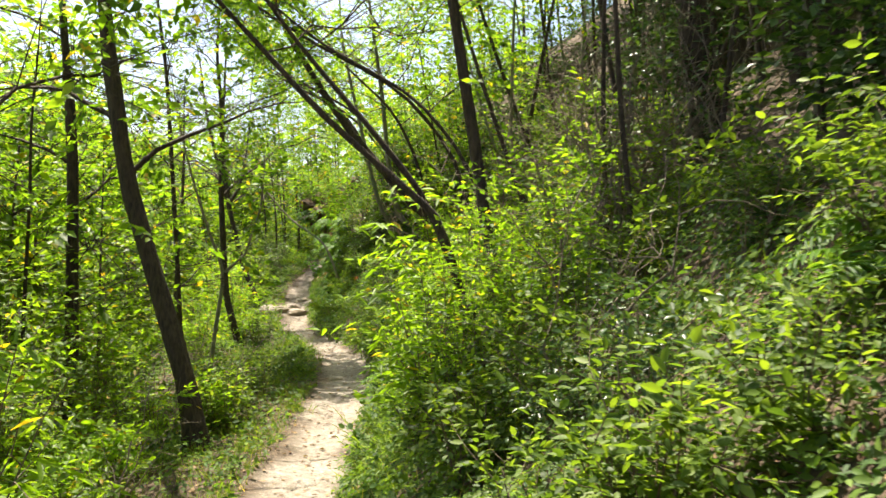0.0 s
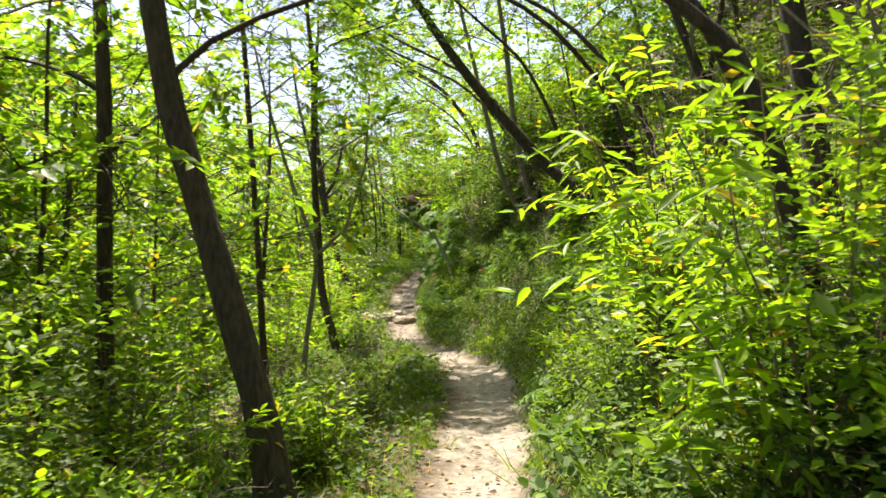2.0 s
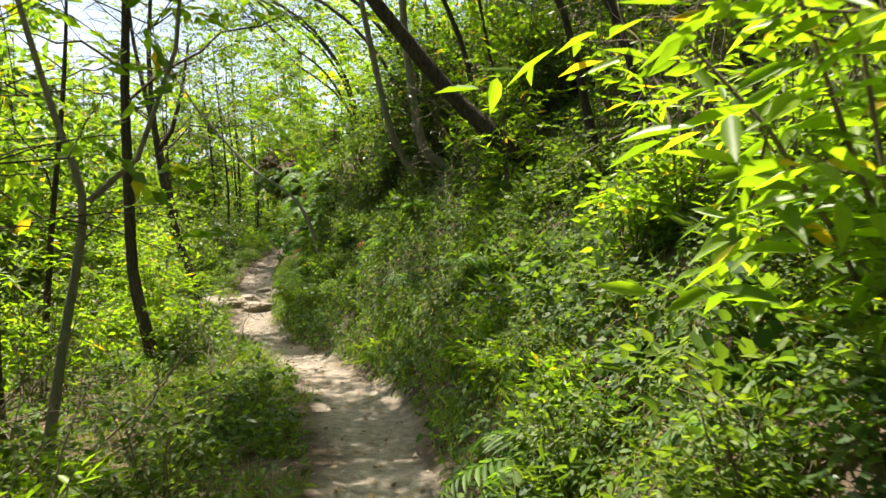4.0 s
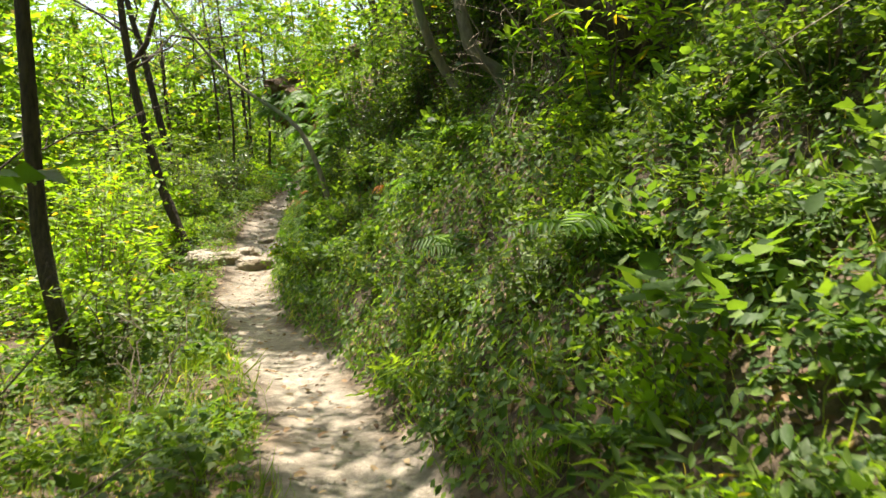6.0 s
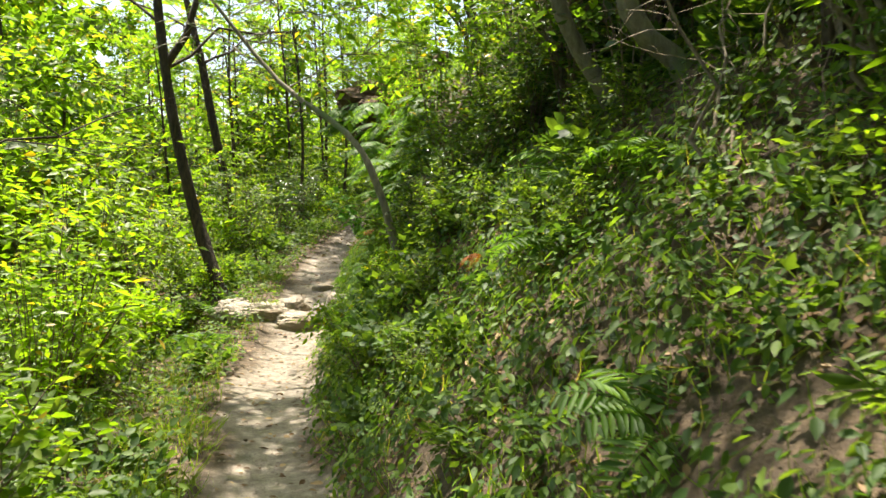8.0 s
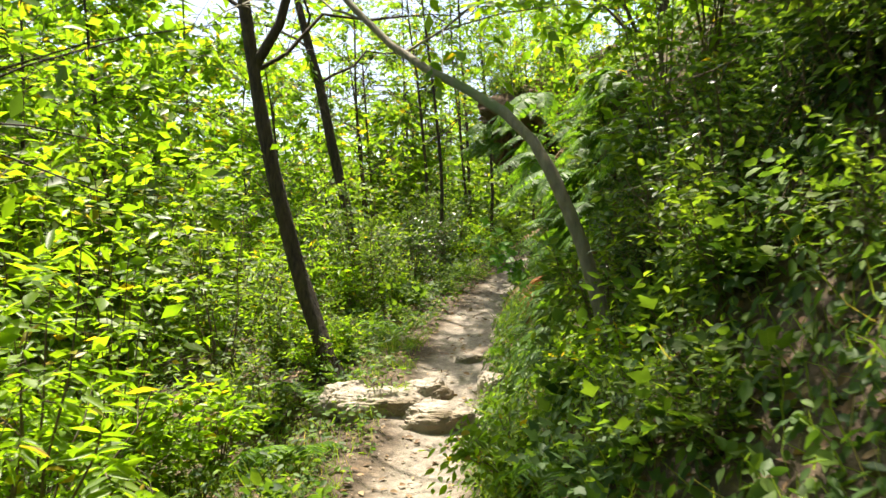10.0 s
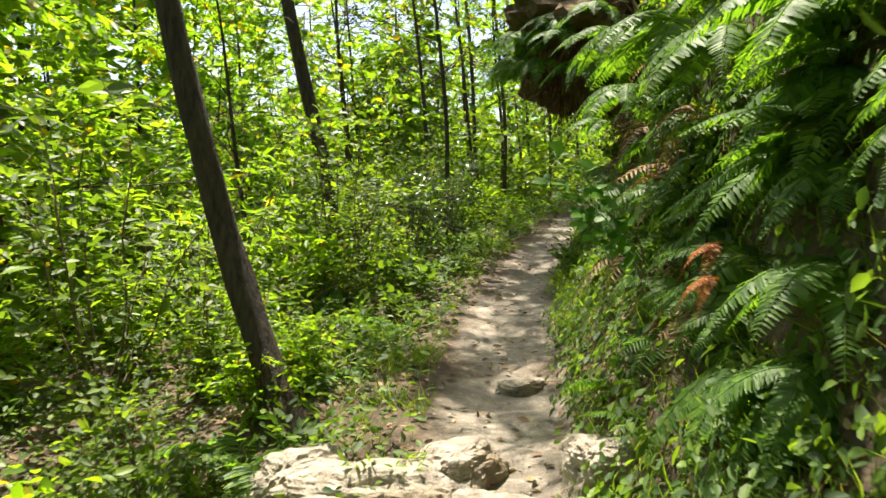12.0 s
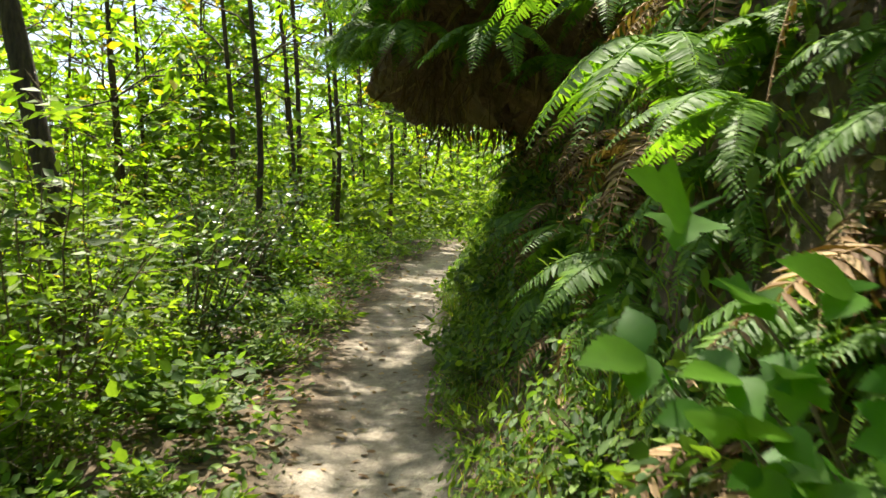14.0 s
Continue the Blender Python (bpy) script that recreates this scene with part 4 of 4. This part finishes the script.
def trail_litter():
    """Pebbles, crumbs of soil and dry leaves lying on the trodden dirt."""
    rng = np.random.default_rng(71)
    n = 9000
    y = rng.uniform(3, 34, n)
    u = rng.normal(0, 0.2, n)
    x = trail_x(y) + u
    tv = np.array([(1, 0, 0), (0, 1, 0), (-1, 0, 0), (0, -1, 0), (0, 0, 0.8), (0, 0, -0.8)], float)
    tf = np.array([(0, 1, 4), (1, 2, 4), (2, 3, 4), (3, 0, 4)])
    size = rng.gamma(1.5, 0.003, n).clip(0.002, 0.02)
    v = tv[None] * size[:, None, None] * rng.uniform(0.6, 1.4, (n, 6, 3)) + np.stack([x, y, ground_z(x, y) + 0.004], -1)[:, None]
    b = Build()
    b.add(v.reshape(-1, 3), (tf[None] + 6 * np.arange(n)[:, None, None]).reshape(-1, 3))
    tagged(part("pebble_scatter", b, SOIL_DRY), "small pebbles and soil crumbs on the trail", "pebbles", kind="stuff")
    m = 1500
    y, u = rng.uniform(3, 34, m), rng.normal(0, 0.24, m)
    x = trail_x(y) + u
    b = Build()
    leaves(b, np.stack([x, y, ground_z(x, y) + 0.012], -1), rng.standard_normal((m, 3)) * (1, 1, 0.12), np.array([0, 0, 1.0]) + rng.standard_normal((m, 3)) * 0.3, rng.uniform(0.025, 0.07, m), OVAL)
    tagged(part("leaf_litter", b, LEAF_LITTER), "scattered dry brown leaves on the trail", "leaf litter", kind="stuff")


trail_litter()


# ---- overhang of roots and thatch above the trail ----
def make_overhang():
    rng = np.random.default_rng(3)
    t = thing("root_overhang", "brown overhanging mass of soil and matted roots", "overhang", at=(-3.5, 27.3, 2.55))
    bm = bmesh.new()
    bmesh.ops.create_icosphere(bm, subdivisions=5, radius=1)
    for v in bm.verts:
        c = v.co.copy()
        d = 1 + 0.3 * noise.noise(c * 1.6) + 0.18 * noise.noise(c * 3 + Vector((3, 1, 2))) + 0.12 * noise.noise(c * 9) + 0.06 * noise.noise(c * 25)
        v.co = Vector((c.x * 1.0, c.y * 1.7, c.z * (0.62 if c.x < 0 else 0.62 + 0.9 * c.x))) * d
    me = bpy.data.meshes.new("soil_mass")
    bm.to_mesh(me)
    bm.free()
    me.materials.append(SOIL)
    new("soil_mass", me).parent = t
    b = Build()
    for i in range(420):
        a, q = rng.uniform(0, 6.28), rng.uniform(0.5, 1.0)
        x, y = 0.97 * math.cos(a) * q, 1.62 * math.sin(a) * q
        z = -0.62 * math.sqrt(max(0, 1 - q * q)) + rng.uniform(-0.05, 0.25)
        ln = rng.uniform(0.12, 0.55)
        p = bend((x, y, z), (x + rng.normal(0, 0.1) - 0.05, y + rng.normal(0, 0.1), z - ln), 0, 5, rng, 0.02)
        tube(b, p, np.linspace(0.006, 0.0015, 5), 3)
    part("hanging_root", b, ROOTS, t)
    b = Build()
    n = 1700
    d = unit(rng.standard_normal((n, 3)) - (0.25, 0.25, 0))
    pos = d * (0.98, 1.65, 0.62) * rng.uniform(0.9, 1.1, (n, 1))
    leaves(b, pos, d * 0.35 + (0, 0, -1.0) + rng.standard_normal((n, 3)) * 0.35, d + rng.standard_normal((n, 3)) * 0.4, rng.uniform(0.06, 0.2, n), SLIM, np.full(n, 0.5))
    part("thatch", b, LEAF_LITTER, t, "matted dry brown fern thatch")


make_overhang()
for x, y, z, sz in ((-4.0, 25.95, 2.95, 0.3), (-3.6, 25.75, 2.95, 0.32), (-4.35, 26.5, 2.95, 0.3), (-3.2, 25.6, 2.9, 0.3)):
    put(thickets[0], x, y, sz, 120 * x, 0, z)
for x, y, z, sz in ((-3.9, 25.9, 2.75, 0.5), (-3.4, 25.8, 2.8, 0.55), (-4.2, 26.5, 2.75, 0.45), (-4.1, 27.2, 2.85, 0.5), (-3.6, 26.6, 2.95, 0.6)):
    put(shrubs[1], x, y, sz, 90 * x, 0, z)
for x, y, z, sz, turn in ((-4.1, 25.75, 2.2, 0.8, 40), (-3.7, 25.6, 2.15, 0.8, 55), (-3.4, 25.6, 2.0, 0.7, 60), (-4.35, 26.1, 2.3, 0.8, 20), (-3.9, 25.65, 2.5, 0.9, 50)):
    put(bankferns[0], x, y, sz, turn, 0, z)
for i, (x, y, z, sz, turn) in enumerate([(-4.2, 26.2, 2.5, 0.9, 0), (-3.9, 25.8, 2.55, 1.0, 25), (-3.4, 25.6, 2.4, 0.9, 40), (-4.35, 26.8, 2.6, 0.9, -10), (-4.5, 26.5, 2.3, 0.7, 5), (-3.9, 25.5, 2.35, 0.8, 35), (-4.3, 25.8, 2.45, 0.8, 20), (-3.6, 25.3, 2.5, 0.9, 50), (-3.2, 25.2, 2.2, 0.8, 55), (-4.45, 26.1, 2.2, 0.7, 10), (-4.55, 27.2, 2.4, 0.7, 0), (-4.2, 25.9, 2.2, 0.7, 30), (-3.7, 25.4, 2.1, 0.9, 50), (-3.05, 22.0, 1.6, 0.95, 5), (-2.9, 21.5, 1.45, 0.85, -10),
                                         (-3.1, 22.6, 1.7, 1.0, 20), (-3.3, 23.6, 1.6, 0.9, 0), (-2.7, 20.9, 1.4, 0.9, -15), (-3.05, 22.0, 2.1, 1.05, 10), (-3.4, 24.4, 2.1, 1.0, 8)]):
    put(bankferns[i % 2], x, y, sz, turn, 0, z)
for x, y, z, sz in ((-2.95, 21.35, 0.72, 0.5), (-2.98, 21.15, 0.62, 0.45), (-1.6, 15.6, 0.8, 0.28)):
    put(rusty, x, y, sz, 0, 0, z)


# ---- bramble with large toothed leaves ----
def make_bramble():
    """Arching canes that carry leaves of three toothed leaflets on thin stalks."""
    rng = np.random.default_rng(14)
    base = Vector((-3.12, 22.55, gz(-3.12, 22.55)))
    t = thing("bramble", "arching bramble with large toothed green leaves", "bramble", at=tuple(base))
    for n, end in enumerate(((-3.6, 22.3, 0.95), (-3.53, 22.36, 1.06), (-3.45, 22.24, 0.8), (-3.39, 22.28, 1.0), (-3.37, 22.26, 0.88), (-3.5, 22.28, 0.93))):
        p = bend((0, 0, -0.05), Vector(end) - base, 0.05, 12, rng, 0.006)
        b = Build()
        tube(b, p, np.linspace(0.005, 0.0018, 12), 6)
        cane = part("cane", b, DEADWOOD, t, smooth=True)
        for k in range(5, 12):
            sg = -1 if k % 2 else 1
            out = np.array([rng.normal(-0.2, 0.25), -0.55, 0.25 * sg + rng.normal(0, 0.1)]) if k < 11 else p[11] - p[10]
            out = out / np.linalg.norm(out)
            tip = p[k] + out * rng.uniform(0.04, 0.07)
            b = Build()
            tube(b, bend(p[k], tip, 0.008, 4), np.linspace(0.0016, 0.001, 4), 4)
            size = rng.uniform(0.048, 0.068) * (1.25 if k == 11 else 1.0)
            side = np.cross(out, (0.1, -0.5, 0.85))
            way = np.array([out + (0, 0, -0.45), out * 0.35 + side - (0, 0, 0.25), out * 0.35 - side - (0, 0, 0.25)]) + rng.standard_normal((3, 3)) * 0.12
            face = np.array([[-0.25, -0.75, 0.8]]) + rng.standard_normal((3, 3)) * 0.18
            leaves(b, np.tile(tip, (3, 1)), way, face, size * np.array([1.15, 0.85, 0.85]), LOBED if (n == 1 and k > 8) else SERRATE, np.full(3, 1.15))
            part("leaf", b, LEAF_BRAMBLE, cane, smooth=True)


make_bramble()
put(bankferns[1], -3.4, 22.7, 0.45, 0, 0, 1.3)
for x, y, sz in ((-2.85, 22.6, 0.34), (-2.9, 23.4, 0.38), (-2.95, 24.3, 0.4), (-2.8, 25.0, 0.38)):
    put(thickets[0], x, y, sz, 75 * y, -30)

# the patterns themselves are not part of the place
for pattern in shrubs + slims + herbs + ferns + bankferns + deadferns + [rusty] + grasses + shaded_bushes + lobed + thickets + coarse + snags:
    for ob in (*pattern.children_recursive, pattern):
        bpy.data.objects.remove(ob)
